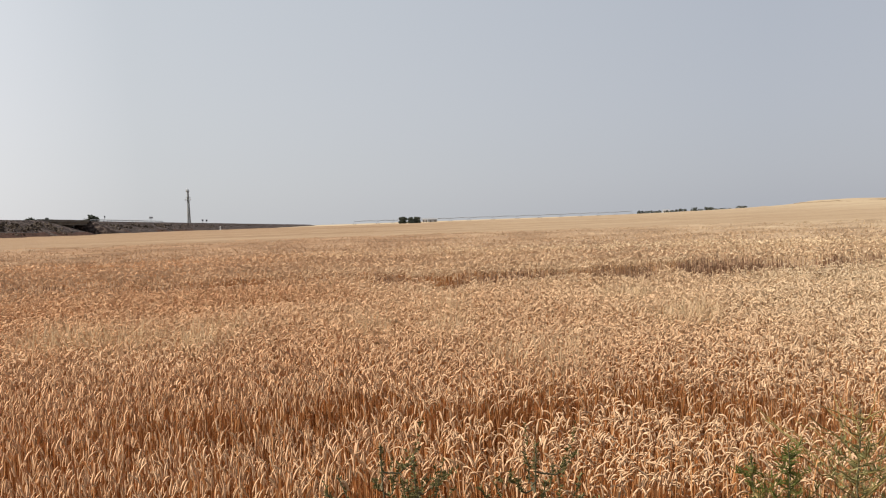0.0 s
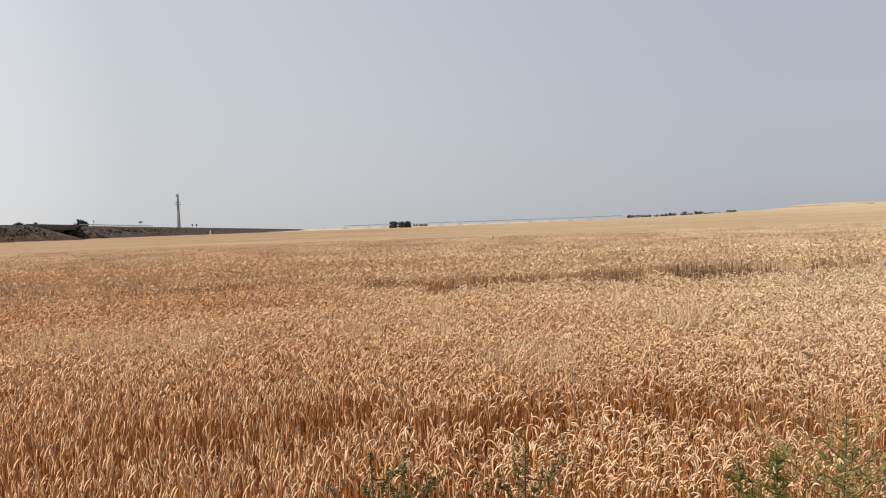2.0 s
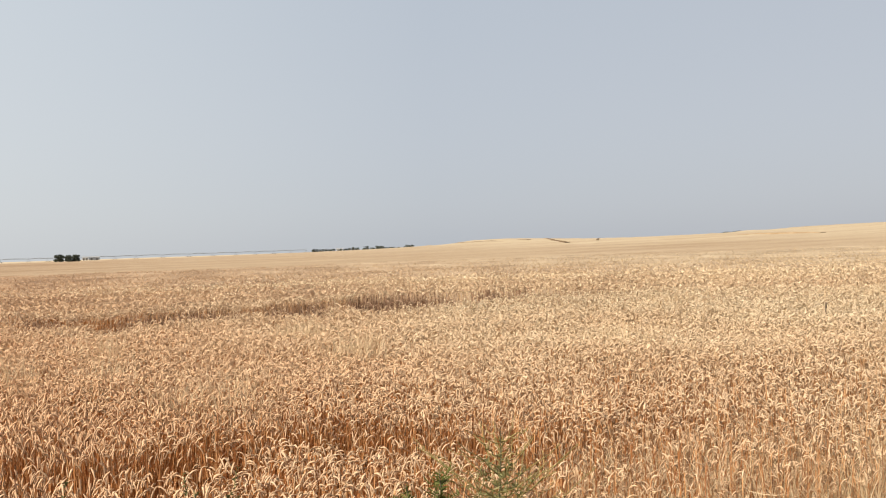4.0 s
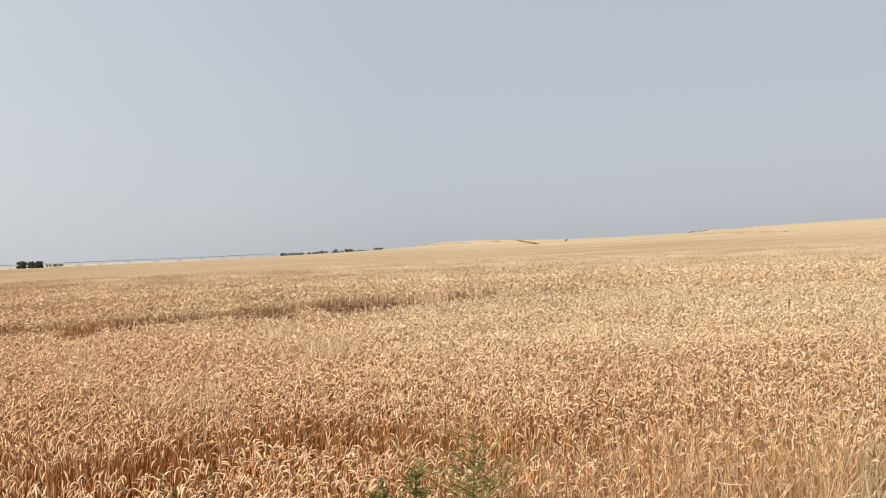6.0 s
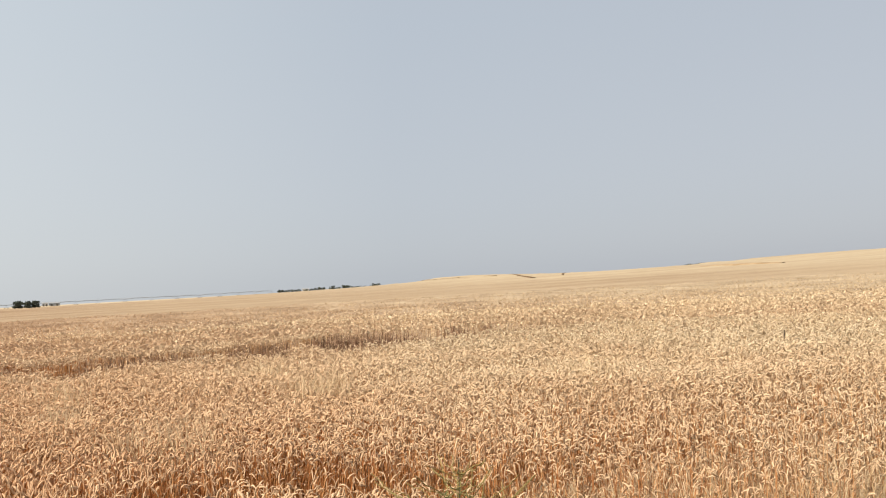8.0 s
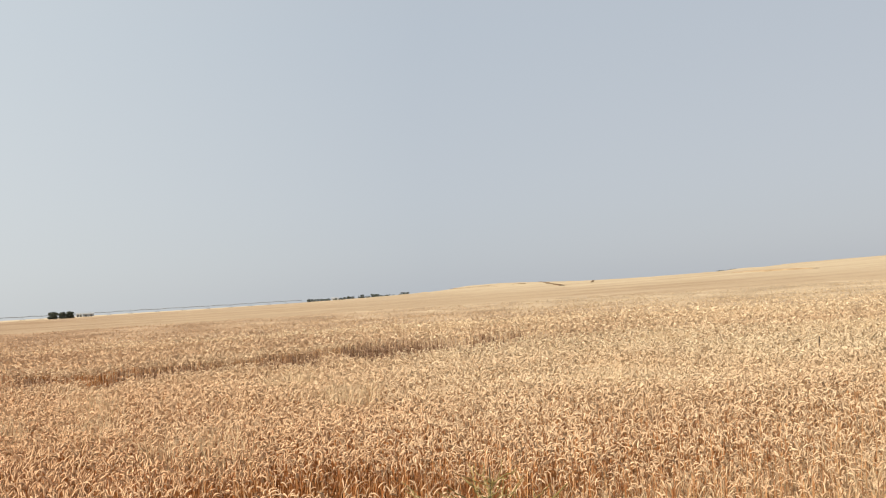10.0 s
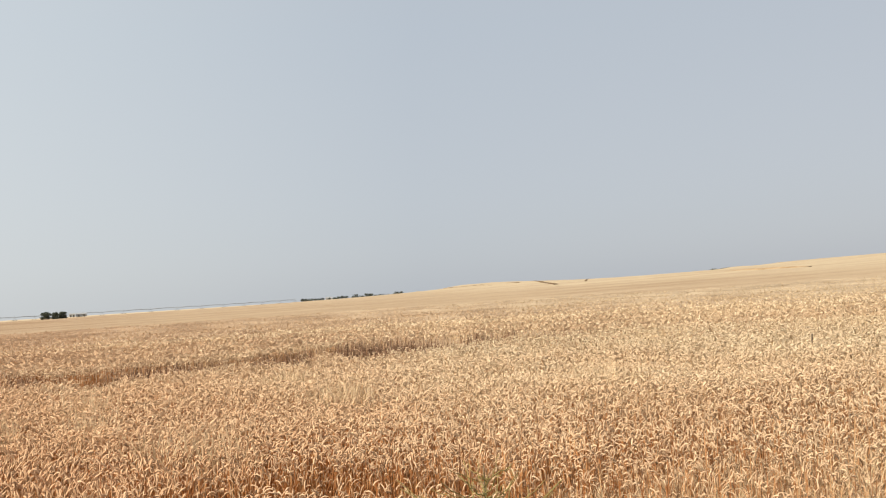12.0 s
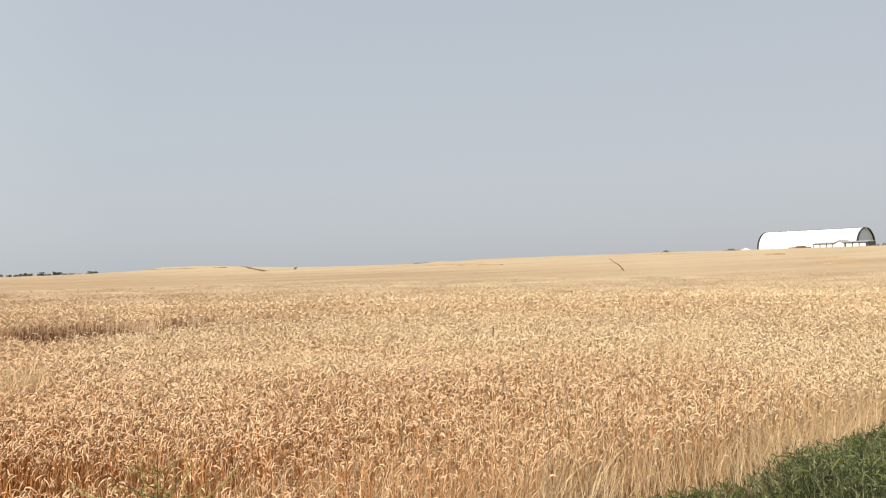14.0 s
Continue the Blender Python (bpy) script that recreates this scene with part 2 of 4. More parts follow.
def tubes(p, rad, sides, rng):
    """Tubes along the polylines p (n, k, 3), with radii rad (n, k); two sides make a flat blade."""
    n, k = p.shape[:2]
    tan = np.gradient(p, axis=1)
    tan /= np.linalg.norm(tan, axis=2, keepdims=True) + 1e-9
    ang = rng.uniform(0, 2 * np.pi, n)
    ref = np.stack([np.cos(ang), np.sin(ang), np.full(n, 0.23)], 1)[:, None, :]
    a = np.cross(tan, ref)
    a /= np.linalg.norm(a, axis=2, keepdims=True) + 1e-9
    b = np.cross(tan, a)
    th = np.arange(sides) * 2 * np.pi / sides
    v = p[:, :, None, :] + rad[:, :, None, None] * (np.cos(th)[None, None, :, None] * a[:, :, None, :] + np.sin(th)[None, None, :, None] * b[:, :, None, :])
    i = np.arange(n * k * sides).reshape(n, k, sides)
    if sides == 2:
        f = np.stack([i[:, :-1, 0], i[:, :-1, 1], i[:, 1:, 1], i[:, 1:, 0]], -1).reshape(-1, 4)
    else:
        j = np.roll(i, -1, axis=2)
        f = np.stack([i[:, :-1], j[:, :-1], j[:, 1:], i[:, 1:]], -1).reshape(-1, 4)
    return v.reshape(-1, 3), f


def hashed(ix, iy, seed):
    h = (ix * 374761393 + iy * 668265263 + seed * 974634777) & 0xFFFFFFFF
    h = ((h ^ (h >> 13)) * 1274126177) & 0xFFFFFFFF
    return ((h ^ (h >> 16)) & 0xFFFF) / 65535.0


def smooth_noise(x, y, seed=0):
    """Value noise in 0 to 1, one cell a unit."""
    x, y = np.asarray(x, dtype=float), np.asarray(y, dtype=float)
    ix, iy = np.floor(x).astype(np.int64), np.floor(y).astype(np.int64)
    u, v = x - ix, y - iy
    u, v = u * u * (3 - 2 * u), v * v * (3 - 2 * v)
    return ((hashed(ix, iy, seed) * (1 - u) + hashed(ix + 1, iy, seed) * u) * (1 - v)
            + (hashed(ix, iy + 1, seed) * (1 - u) + hashed(ix + 1, iy + 1, seed) * u) * v)


def box(bm, x0, x1, y0, y1, z0, z1, m=None, bevel=0.0):
    made = bmesh.ops.create_cube(bm, size=1.0, matrix=(m or Matrix()) @ Matrix.Translation(((x0 + x1) / 2, (y0 + y1) / 2, (z0 + z1) / 2)) @ Matrix.Diagonal((x1 - x0, y1 - y0, z1 - z0, 1)))
    if bevel:
        edges = {e for v in made["verts"] for e in v.link_edges}
        bmesh.ops.bevel(bm, geom=list(edges), offset=bevel, segments=1, affect="EDGES")
    return bm


def rod(bm, a, b, r0, r1=None, sides=6):
    a, b = Vector(a), Vector(b)
    turn = (b - a).to_track_quat("Z", "Y").to_matrix().to_4x4()
    bmesh.ops.create_cone(bm, cap_ends=True, segments=sides, radius1=r0, radius2=r0 if r1 is None else r1, depth=(b - a).length,
                          matrix=Matrix.Translation((a + b) / 2) @ turn)
    return bm


def at(az, d, z=0.0):
    a = radians(az)
    return Vector((d * math.sin(a), d * math.cos(a), z))


# ---- land ----
CREST = 385.0


def land(x, y):
    """Height of the ground: level to the west, rising gently to the east, with a crest where the crop ends."""
    x, y = np.asarray(x, dtype=float), np.asarray(y, dtype=float)
    r = np.sqrt(x * x + y * y)
    k = np.minimum(1.0, CREST / np.maximum(r, 1e-6))
    xc, yc = x * k, y * k
    z = 0.0238 * 18 * np.logaddexp(0, (xc - 54) / 18) - 0.0238 * 18 * math.log1p(math.exp(-54 / 18))
    z = z + 0.0033 * np.maximum(yc, 0)
    z = z - 1.9 * np.exp(-(((xc - 212) / 34) ** 2 + ((yc - 315) / 110) ** 2))
    z = z + 1.85 * np.exp(-(((xc - 161) / 22) ** 2 + ((yc - 345) / 60) ** 2))
    z = z + (smooth_noise(x / 60, y / 60, 3) - 0.5) * 0.5 * np.clip((r - 40) / 100, 0, 1)
    z = z + np.maximum(r - 480, 0) * 0.0024 * np.clip((y + 200) / 400, 0, 1)
    z = z + 0.28 / (1 + np.exp(np.clip((y - 1.7) * 3.2, -50, 50)))
    return z


def crop_edge(x):
    """Where the crop begins: y of the field's near margin."""
    return 3.25 + 0.3 * np.clip((np.asarray(x) - 0.8) / 0.8, 0, 1) + 0.3 * np.clip((np.asarray(x) - 4.2) / 0.6, 0, 1) * np.clip((6.2 - np.asarray(x)) / 0.6, 0, 1) + 0.35 * (smooth_noise(np.asarray(x) / 0.9, 0.5, 11) - 0.5)


# lodged strips and wheel tracks: y, slant, drop, width, from x, to x, seed, steepness
STEPS = ((18.3, 0.02, 0.56, 5.0, -22, 11, 31, 1.0), (5.15, -0.03, 0.38, 1.1, -1.8, 2.2, 32, 0.8), (25.5, 0.1, 0.1, 3, -60, 40, 33, 1.5),
         (33, 0.05, 0.12, 4, -80, 60, 34, 1.5), (46, 0.05, 0.15, 6, -90, 90, 35, 1.5), (16.4, 0.0, 0.3, 3.0, 11.2, 15.2, 36, 1.0), (12.6, 0.0, 0.25, 2.5, 12.4, 14.6, 37, 1.0), (17.3, 0.0, 0.35, 2.5, 8.6, 10.6, 38, 1.0),
         (17.7, 0.0, 0.30, 1.5, -10.5, 1.5, 39, 0.9))


def step_line(x, y0, slant, seed):
    return y0 - slant * x + 2.0 * (smooth_noise(x / 2.0, seed, seed) - 0.5) * min(1.0, y0 / 16) + min(1.0, y0 / 11) * (1.5 * (smooth_noise(x / 0.55, seed, seed + 9) - 0.5) + 0.5 * (smooth_noise(x / 0.16, seed, seed + 13) - 0.5))


WEEDS = ((-4.2, 3.2), (-1.6, 3.2), (5.2, 3.15))      # direction and distance of the bushy weeds in the margin


def bare(x, y):
    """Share of plants missing in the ragged gaps along the tracks and round the weeds."""
    gone = np.zeros(np.shape(x))
    for (y0, slant, amp, width, x0, x1, seed, power), gap, wide in zip(STEPS[:3] + STEPS[-1:], (1.35, 0.45, 0.5, 0.8), (0.6, 0.3, 1.2, 0.5)):
        d = step_line(x, y0, slant, seed) - y
        clump = smooth_noise(x / wide, y / (wide * 1.3), seed + 40) + 0.5 * smooth_noise(x / (wide * 0.3), y / (wide * 0.4), seed + 44) + 0.45 * np.exp(-((x - 5.5) / 4.5) ** 2)
        gone = np.maximum(gone, (d > -0.15) * (d < gap) * np.clip((clump - 0.55) * 5, 0, 0.96) * (x > x0) * (x < x1))
    for az, d in WEEDS:
        gone = np.maximum(gone, 0.9 * (np.hypot(x - d * math.sin(radians(az)), y - d * math.cos(radians(az))) < 0.24))
    return gone


def behind_step(x, y):
    """One just behind the ragged front of a track, where bare upright stems show."""
    near = np.zeros(np.shape(x))
    for (y0, slant, amp, width, x0, x1, seed, power), deep in zip(STEPS[:2], (1.0, 0.4)):
        x1 = min(x1, 12.0) if y0 > 8 else 3.6
        d = y - step_line(x, y0, slant, seed)
        near = np.maximum(near, (d > -0.2) * (d < deep) * (x > x0) * (x < x1))
    return near


def crop_height(x, y):
    """Height of the ripe crop over the ground, with the wheel tracks, lodged strips and thin margin."""
    h = 0.84 + 0.10 * (smooth_noise(x / 2.3, y / 1.5, 21) - 0.5) + 0.06 * (smooth_noise(x / 0.5, y / 0.4, 22) - 0.5)
    for y0, slant, amp, width, x0, x1, seed, power in STEPS:
        line = step_line(x, y0, slant, seed)
        into = np.clip((y - line + width) / width, 0, 1)
        fade = min(4.0, (x1 - x0) / 4)
        on = (y < line) * np.clip((x - x0) / fade, 0, 1) * np.clip((x1 - x) / fade, 0, 1)
        ragged = np.clip(1.5 * smooth_noise(x / 1.3, y / 2.5, seed + 20) + 0.8 * smooth_noise(x / 0.35, y / 0.8, seed + 25) - 0.6 + 0.5 * np.exp(-((x - 6) / 4.5) ** 2), 0, 1.15)
        if y0 == 18.3:
            ragged = ragged * (0.3 + 0.7 * np.clip((x + 0.5) / 3.0, 0, 1)) * np.clip(3.4 * smooth_noise(x / 0.6, y / 2.2, seed + 71) - 0.6, 0.25, 1.25)
        if y0 < 8:
            ragged = np.clip(1.1 * ragged + 0.25, 0, 1) * np.clip(2.8 * smooth_noise(x / 0.5, y / 0.9, seed + 50) - 0.6, 0, 1)
        h = h - amp * ragged * into ** power * on
    side = np.clip((x - 0.8) / 2.0, 0, 1)
    return h * (1 - side * 0.33 * np.clip(1 - (y - crop_edge(x)) / 3.0, 0, 1))


def polar_sheet(rings, cols, az0, az1, height):
    az = np.radians(np.linspace(az0, az1, cols))
    x, y = np.outer(rings, np.sin(az)), np.outer(rings, np.cos(az))
    v = np.stack([x, y, height(x, y)], -1).reshape(-1, 3)
    i = np.arange(len(rings) * cols).reshape(len(rings), cols)
    f = np.stack([i[:-1, :-1], i[:-1, 1:], i[1:, 1:], i[1:, :-1]], -1).reshape(-1, 4)[:, ::-1]
    return v, f


rings_in = np.concatenate([[0.001], np.geomspace(0.5, 410, 80)])
v_in, f_in = polar_sheet(rings_in, 181, -180, 180, land)
f_in = np.concatenate([f_in, [[len(v_in), i + 2, i + 1, i] for i in range(0, 180, 2)]])
v_in = np.concatenate([v_in, [[0.0, 0.0, float(land(0, 0))]]])
v_out, f_out = polar_sheet(np.geomspace(410, 4800, 30), 181, -180, 180, land)
ground = tagged(array_mesh("ground", [(v_in, f_in, SOIL), (v_out, f_out, STUBBLE)]), "dry brown soil and pale distant stubble land", "ground", kind="structure")


# ---- the crop ----
def scatter(rng, r0, r1, density, az0=-31.0, az1=72.0):
    span = radians(az1 - az0)
    n = int(span / 2 * (r1 * r1 - r0 * r0) * density)
    r = np.sqrt(rng.uniform(r0 * r0, r1 * r1, n))
    az = np.radians(rng.uniform(az0, az1, n))
    x, y = r * np.sin(az), r * np.cos(az)
    keep = (y > crop_edge(x)) & (rng.uniform(0, 1, n) > bare(x, y))
    return x[keep], y[keep]


def ear_lines(rng, x, y, knots, stem_knots, long=0.052):
    """Polylines of stems and of nodding ears for plants at x, y."""
    n = len(x)
    z0 = land(x, y)
    margin = np.clip((x - 0.8) / 2.0, 0, 1) * np.clip((5.8 - y) / 1.5, 0, 1)
    even = np.clip((y - 5.0) / 3.0, 0, 1)                # the heads close up into a level mat away from the margin
    h = crop_height(x, y + rng.normal(0, 1, n) * (0.007 * y + 0.55 * np.clip((y - 12) / 4, 0, 1) + 0.36 * np.clip((8 - y) / 2, 0, 1))) * rng.normal(1.0, 0.035 + 0.14 * margin, n)
    h = h * np.where(rng.uniform(0, 1, n) < (0.35 + 0.25 * np.maximum(np.clip((y - 5) / 3, 0, 1), np.clip((x - 1) / 1.5, 0, 1))) * (1 - 0.85 * behind_step(x, y)), rng.uniform(0.62 + 0.26 * even, 0.98, n), 1.0)
    ang = rng.normal(0.35, 2.1, n)                       # ears nod every way, more of them down-wind
    dirs = np.stack([np.cos(ang), np.sin(ang)], 1)
    erect = np.clip((0.8 - x) / 1.6, 0, 1) * np.clip((8.5 - y) / 3.0, 0, 1)
    bend = np.radians(np.where(rng.uniform(0, 1, n) < 0.3, rng.normal(40, 25, n), rng.normal(95, 34, n)) * (1 - 0.62 * erect))
    lean = rng.gamma(2.0, 0.035, n) * (1 - 0.4 * erect)
    length = long * rng.normal(1.0, 0.17, n)
    arc = length + 0.026
    s = np.linspace(0, 1, knots + 1)
    phi = (lean * 1.6)[:, None] + bend[:, None] * (s ** 1.15)[None, :]
    step = arc[:, None] / knots
    mid = 0.5 * (phi[:, 1:] + phi[:, :-1])
    run = np.concatenate([np.zeros((n, 1)), np.cumsum(np.sin(mid) * step, 1)], 1)
    rise = np.concatenate([np.zeros((n, 1)), np.cumsum(np.cos(mid) * step, 1)], 1)
    top = h - rise.max(1)
    out = lean * h
    curve = np.stack([x[:, None] + dirs[:, :1] * (out[:, None] + run), y[:, None] + dirs[:, 1:] * (out[:, None] + run), (z0 + top)[:, None] + rise], -1)
    ears = curve[:, 1:]
    u = np.linspace(0, 1, stem_knots)
    stems = np.stack([x[:, None] + dirs[:, :1] * out[:, None] * u ** 2, y[:, None] + dirs[:, 1:] * out[:, None] * u ** 2, z0[:, None] + top[:, None] * u], -1)
    stems = np.concatenate([stems, curve[:, 1:2]], 1)
    return stems, ears


def ear_radius(knots, n, rng, fat=0.0049):
    u = np.linspace(0, 1, knots)
    body = np.sin(np.pi * np.clip(u * 0.8 + 0.15, 0, 1)) ** 0.3
    lump = 1 + 0.1 * np.cos(np.pi * np.arange(knots))
    r = fat * body * lump
    r[0], r[-1] = 0.003, 0.0026
    return r[None, :] * rng.normal(1, 0.14, n)[:, None]


def blades(rng, x, y, z, length, width, droop, knots, up=0.9):
    """Drooping leaf blades that start at x, y, z."""
    n = len(x)
    ang = rng.uniform(0, 2 * np.pi, n)
    s = np.linspace(0, 1, knots)
    phi = (np.pi / 2 - up)[:, None] + droop[:, None] * s[None, :] if np.ndim(up) else (np.pi / 2 - up) + droop[:, None] * s[None, :]
    step = (length / (knots - 1))[:, None]
    run = np.concatenate([np.zeros((n, 1)), np.cumsum(np.sin(phi[:, 1:]) * step, 1)], 1)
    rise = np.concatenate([np.zeros((n, 1)), np.cumsum(np.cos(phi[:, 1:]) * step, 1)], 1)
    p = np.stack([x[:, None] + np.cos(ang)[:, None] * run, y[:, None] + np.sin(ang)[:, None] * run, z[:, None] + rise], -1)
    r = width[:, None] * np.maximum(np.sin(np.pi * (0.18 + 0.8 * s)), 0.06)[None, :]
    return tubes(p, r, 2, rng)


crop_rng = np.random.default_rng(5)
crop = []
# nearest plants: full ears, stems, dry leaves
x, y = scatter(crop_rng, 3.0, 5.8, 1050)
thin = np.clip((x - 1.4) / 1.0, 0, 1) * np.clip((5.6 - y + 0.8 * (smooth_noise(x / 0.6, y / 0.5, 57) - 0.5)) / 0.9, 0, 1)
keep = crop_rng.uniform(0, 1, len(x)) > 0.42 * thin
x, y = x[keep], y[keep]
stems, ears = ear_lines(crop_rng, x, y, 4, 3, 0.050)
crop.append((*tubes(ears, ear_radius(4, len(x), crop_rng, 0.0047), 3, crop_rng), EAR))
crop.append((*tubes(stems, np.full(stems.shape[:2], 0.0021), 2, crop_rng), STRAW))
pick = crop_rng.uniform(0, 1, len(x)) < 0.4
zl = land(x, y) + crop_height(x, y) * crop_rng.uniform(0.3, 0.75, len(x))
crop.append((*blades(crop_rng, x[pick], y[pick], zl[pick], crop_rng.uniform(0.1, 0.22, pick.sum()), crop_rng.uniform(0.002, 0.0045, pick.sum()),
                     crop_rng.uniform(1.0, 2.6, pick.sum()), 4), STRAW))
# next rings: the ears coarser, then flat, as the distance grows
for r0, r1, density, long, fat, stalks in ((5.8, 8.0, 1100, 0.046, 0.0061, 0.6), (8.0, 10.5, 930, 0.047, 0.0072, 0.4), (10.5, 12.2, 690, 0.051, 0.0085, 0.3), (12.2, 15, 520, 0.058, 0.0088, 0.3), (15, 19.5, 350, 0.066, 0.0100, 0.6), (19.5, 28, 225, 0.082, 0.0110, 0.2)):
    x, y = scatter(crop_rng, r0, r1, density)
    stems, ears = ear_lines(crop_rng, x, y, 3, 2, long)
    shape = np.array([[0.85, 1.0, 0.75]])
    if 12 < r0 < 19:
        ears, shape = ears[:, [0, 2]], np.array([[1.0, 0.85]])
    pale = crop_rng.uniform(0, 1, len(x)) < (1.0 if r0 < 15 else 0.7 if r0 < 19 else 0.25)
    for some, mat in ((pale, EAR), (~pale, HEADS)):
        if some.any():
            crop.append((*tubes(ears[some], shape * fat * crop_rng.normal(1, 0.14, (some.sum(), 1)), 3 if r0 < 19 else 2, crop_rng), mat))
    pick = crop_rng.uniform(0, 1, len(x)) < stalks
    crop.append((*tubes(stems[pick, :2], np.full((pick.sum(), 2), 0.0021 if r0 < 15 else 0.003), 2, crop_rng), STRAW))
# thick straw with dry leaves along the ragged front of the far track, coloured dark for its shade
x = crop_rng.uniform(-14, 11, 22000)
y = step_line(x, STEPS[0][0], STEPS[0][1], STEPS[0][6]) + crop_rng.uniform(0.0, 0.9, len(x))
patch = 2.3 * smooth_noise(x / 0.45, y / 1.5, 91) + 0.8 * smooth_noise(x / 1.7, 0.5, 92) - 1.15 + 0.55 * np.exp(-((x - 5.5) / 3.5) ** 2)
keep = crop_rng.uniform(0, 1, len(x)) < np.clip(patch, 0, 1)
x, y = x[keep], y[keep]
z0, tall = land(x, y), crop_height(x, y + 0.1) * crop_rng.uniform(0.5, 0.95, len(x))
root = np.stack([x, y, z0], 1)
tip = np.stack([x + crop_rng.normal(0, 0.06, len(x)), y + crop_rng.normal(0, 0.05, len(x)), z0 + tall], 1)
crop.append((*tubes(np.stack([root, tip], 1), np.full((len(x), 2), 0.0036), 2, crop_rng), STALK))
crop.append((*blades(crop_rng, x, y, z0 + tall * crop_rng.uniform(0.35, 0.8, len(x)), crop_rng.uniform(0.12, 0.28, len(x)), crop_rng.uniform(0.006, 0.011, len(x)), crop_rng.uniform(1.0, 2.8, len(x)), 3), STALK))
# and along the nearer one
x = crop_rng.uniform(-1.2, 3.4, 2200)
y = step_line(x, STEPS[1][0], STEPS[1][1], STEPS[1][6]) + crop_rng.uniform(0.0, 0.35, len(x))
keep = crop_rng.uniform(0, 1, len(x)) < np.clip(2.4 * smooth_noise(x / 0.3, y / 0.8, 95) - 0.7, 0, 1)
x, y = x[keep], y[keep]
z0, tall = land(x, y), crop_height(x, y + 0.1) * crop_rng.uniform(0.55, 0.93, len(x))
tip = np.stack([x + crop_rng.normal(0, 0.05, len(x)), y + crop_rng.normal(0, 0.04, len(x)), z0 + tall], 1)
crop.append((*tubes(np.stack([np.stack([x, y, z0], 1), tip], 1), np.full((len(x), 2), 0.002), 3, crop_rng), STRAW))
crop.append((*blades(crop_rng, x, y, z0 + tall * crop_rng.uniform(0.35, 0.8, len(x)), crop_rng.uniform(0.1, 0.24, len(x)), crop_rng.uniform(0.003, 0.006, len(x)), crop_rng.uniform(1.0, 2.8, len(x)), 4), STRAW))
# the field goes on to both sides
for az0, az1 in ((-75, -31), (72, 86)):
    x, y = scatter(crop_rng, 3.0, 12.0, 200, az0, az1)
    stems, ears = ear_lines(crop_rng, x, y, 3, 2, 0.06)
    crop.append((*tubes(ears, np.full((len(x), 3), 0.007), 2, crop_rng), EAR))
    crop.append((*tubes(stems[:, :2], np.full((len(x), 2), 0.003), 2, crop_rng), STRAW))
# far rows, thinning out with the distance
n = 130000
r = 28 * (66 / 28) ** crop_rng.uniform(0, 1, n) ** 1.7
az = np.radians(crop_rng.uniform(-31, 72, n))
x, y = r * np.sin(az), r * np.cos(az)
stems, ears = ear_lines(crop_rng, x, y, 3, 2, 0.1)
grow = (r / 28) ** 0.35
near_half = r + crop_rng.normal(0, 4, n) < 31
for half, mat in ((near_half, EAR), (~near_half, HEADS)):
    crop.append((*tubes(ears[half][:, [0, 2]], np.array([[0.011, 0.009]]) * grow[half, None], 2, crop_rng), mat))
wheat = tagged(array_mesh("wheat_crop", crop), "ripe golden-brown wheat with nodding ears on reddish straw", "wheat field", kind="stuff")


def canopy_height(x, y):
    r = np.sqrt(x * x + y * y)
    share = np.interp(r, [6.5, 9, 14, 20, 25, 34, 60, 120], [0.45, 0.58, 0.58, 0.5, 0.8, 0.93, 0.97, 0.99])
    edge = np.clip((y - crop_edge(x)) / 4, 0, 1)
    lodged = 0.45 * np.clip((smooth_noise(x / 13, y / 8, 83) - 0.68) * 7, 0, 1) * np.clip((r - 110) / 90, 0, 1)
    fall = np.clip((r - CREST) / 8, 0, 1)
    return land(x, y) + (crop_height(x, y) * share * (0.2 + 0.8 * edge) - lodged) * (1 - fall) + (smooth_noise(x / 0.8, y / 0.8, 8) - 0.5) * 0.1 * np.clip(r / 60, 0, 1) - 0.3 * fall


# the near part of the sheet is dark in place of shade between plants
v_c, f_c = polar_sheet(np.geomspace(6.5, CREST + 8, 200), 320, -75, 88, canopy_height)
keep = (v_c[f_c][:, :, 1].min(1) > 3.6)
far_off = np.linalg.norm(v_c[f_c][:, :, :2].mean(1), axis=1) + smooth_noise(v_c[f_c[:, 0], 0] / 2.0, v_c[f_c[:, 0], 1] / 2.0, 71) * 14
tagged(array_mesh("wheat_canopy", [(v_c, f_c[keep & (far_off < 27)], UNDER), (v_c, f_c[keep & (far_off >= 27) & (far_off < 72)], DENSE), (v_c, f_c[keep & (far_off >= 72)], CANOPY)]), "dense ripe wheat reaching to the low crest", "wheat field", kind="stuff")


# ---- motorway bank with overpass ----
BANK_AZ, BANK_OFF, BANK_TOP = -5.5, 112.0, 7.5
bank_u = Vector((math.sin(radians(BANK_AZ)), math.cos(radians(BANK_AZ)), 0))
bank_n = Vector((-bank_u.y, bank_u.x, 0))       # away from the field


def bank_point(s, across, z):
    return bank_u * s + bank_n * (BANK_OFF + across) + Vector((0, 0, z))


def bank_s(az):
    """The stretch along the bank's near shoulder that is met in the direction az."""
    return BANK_OFF / math.tan(radians(BANK_AZ - az))


BRIDGE_S0, BRIDGE_S1 = bank_s(-24.9), bank_s(-22.55)


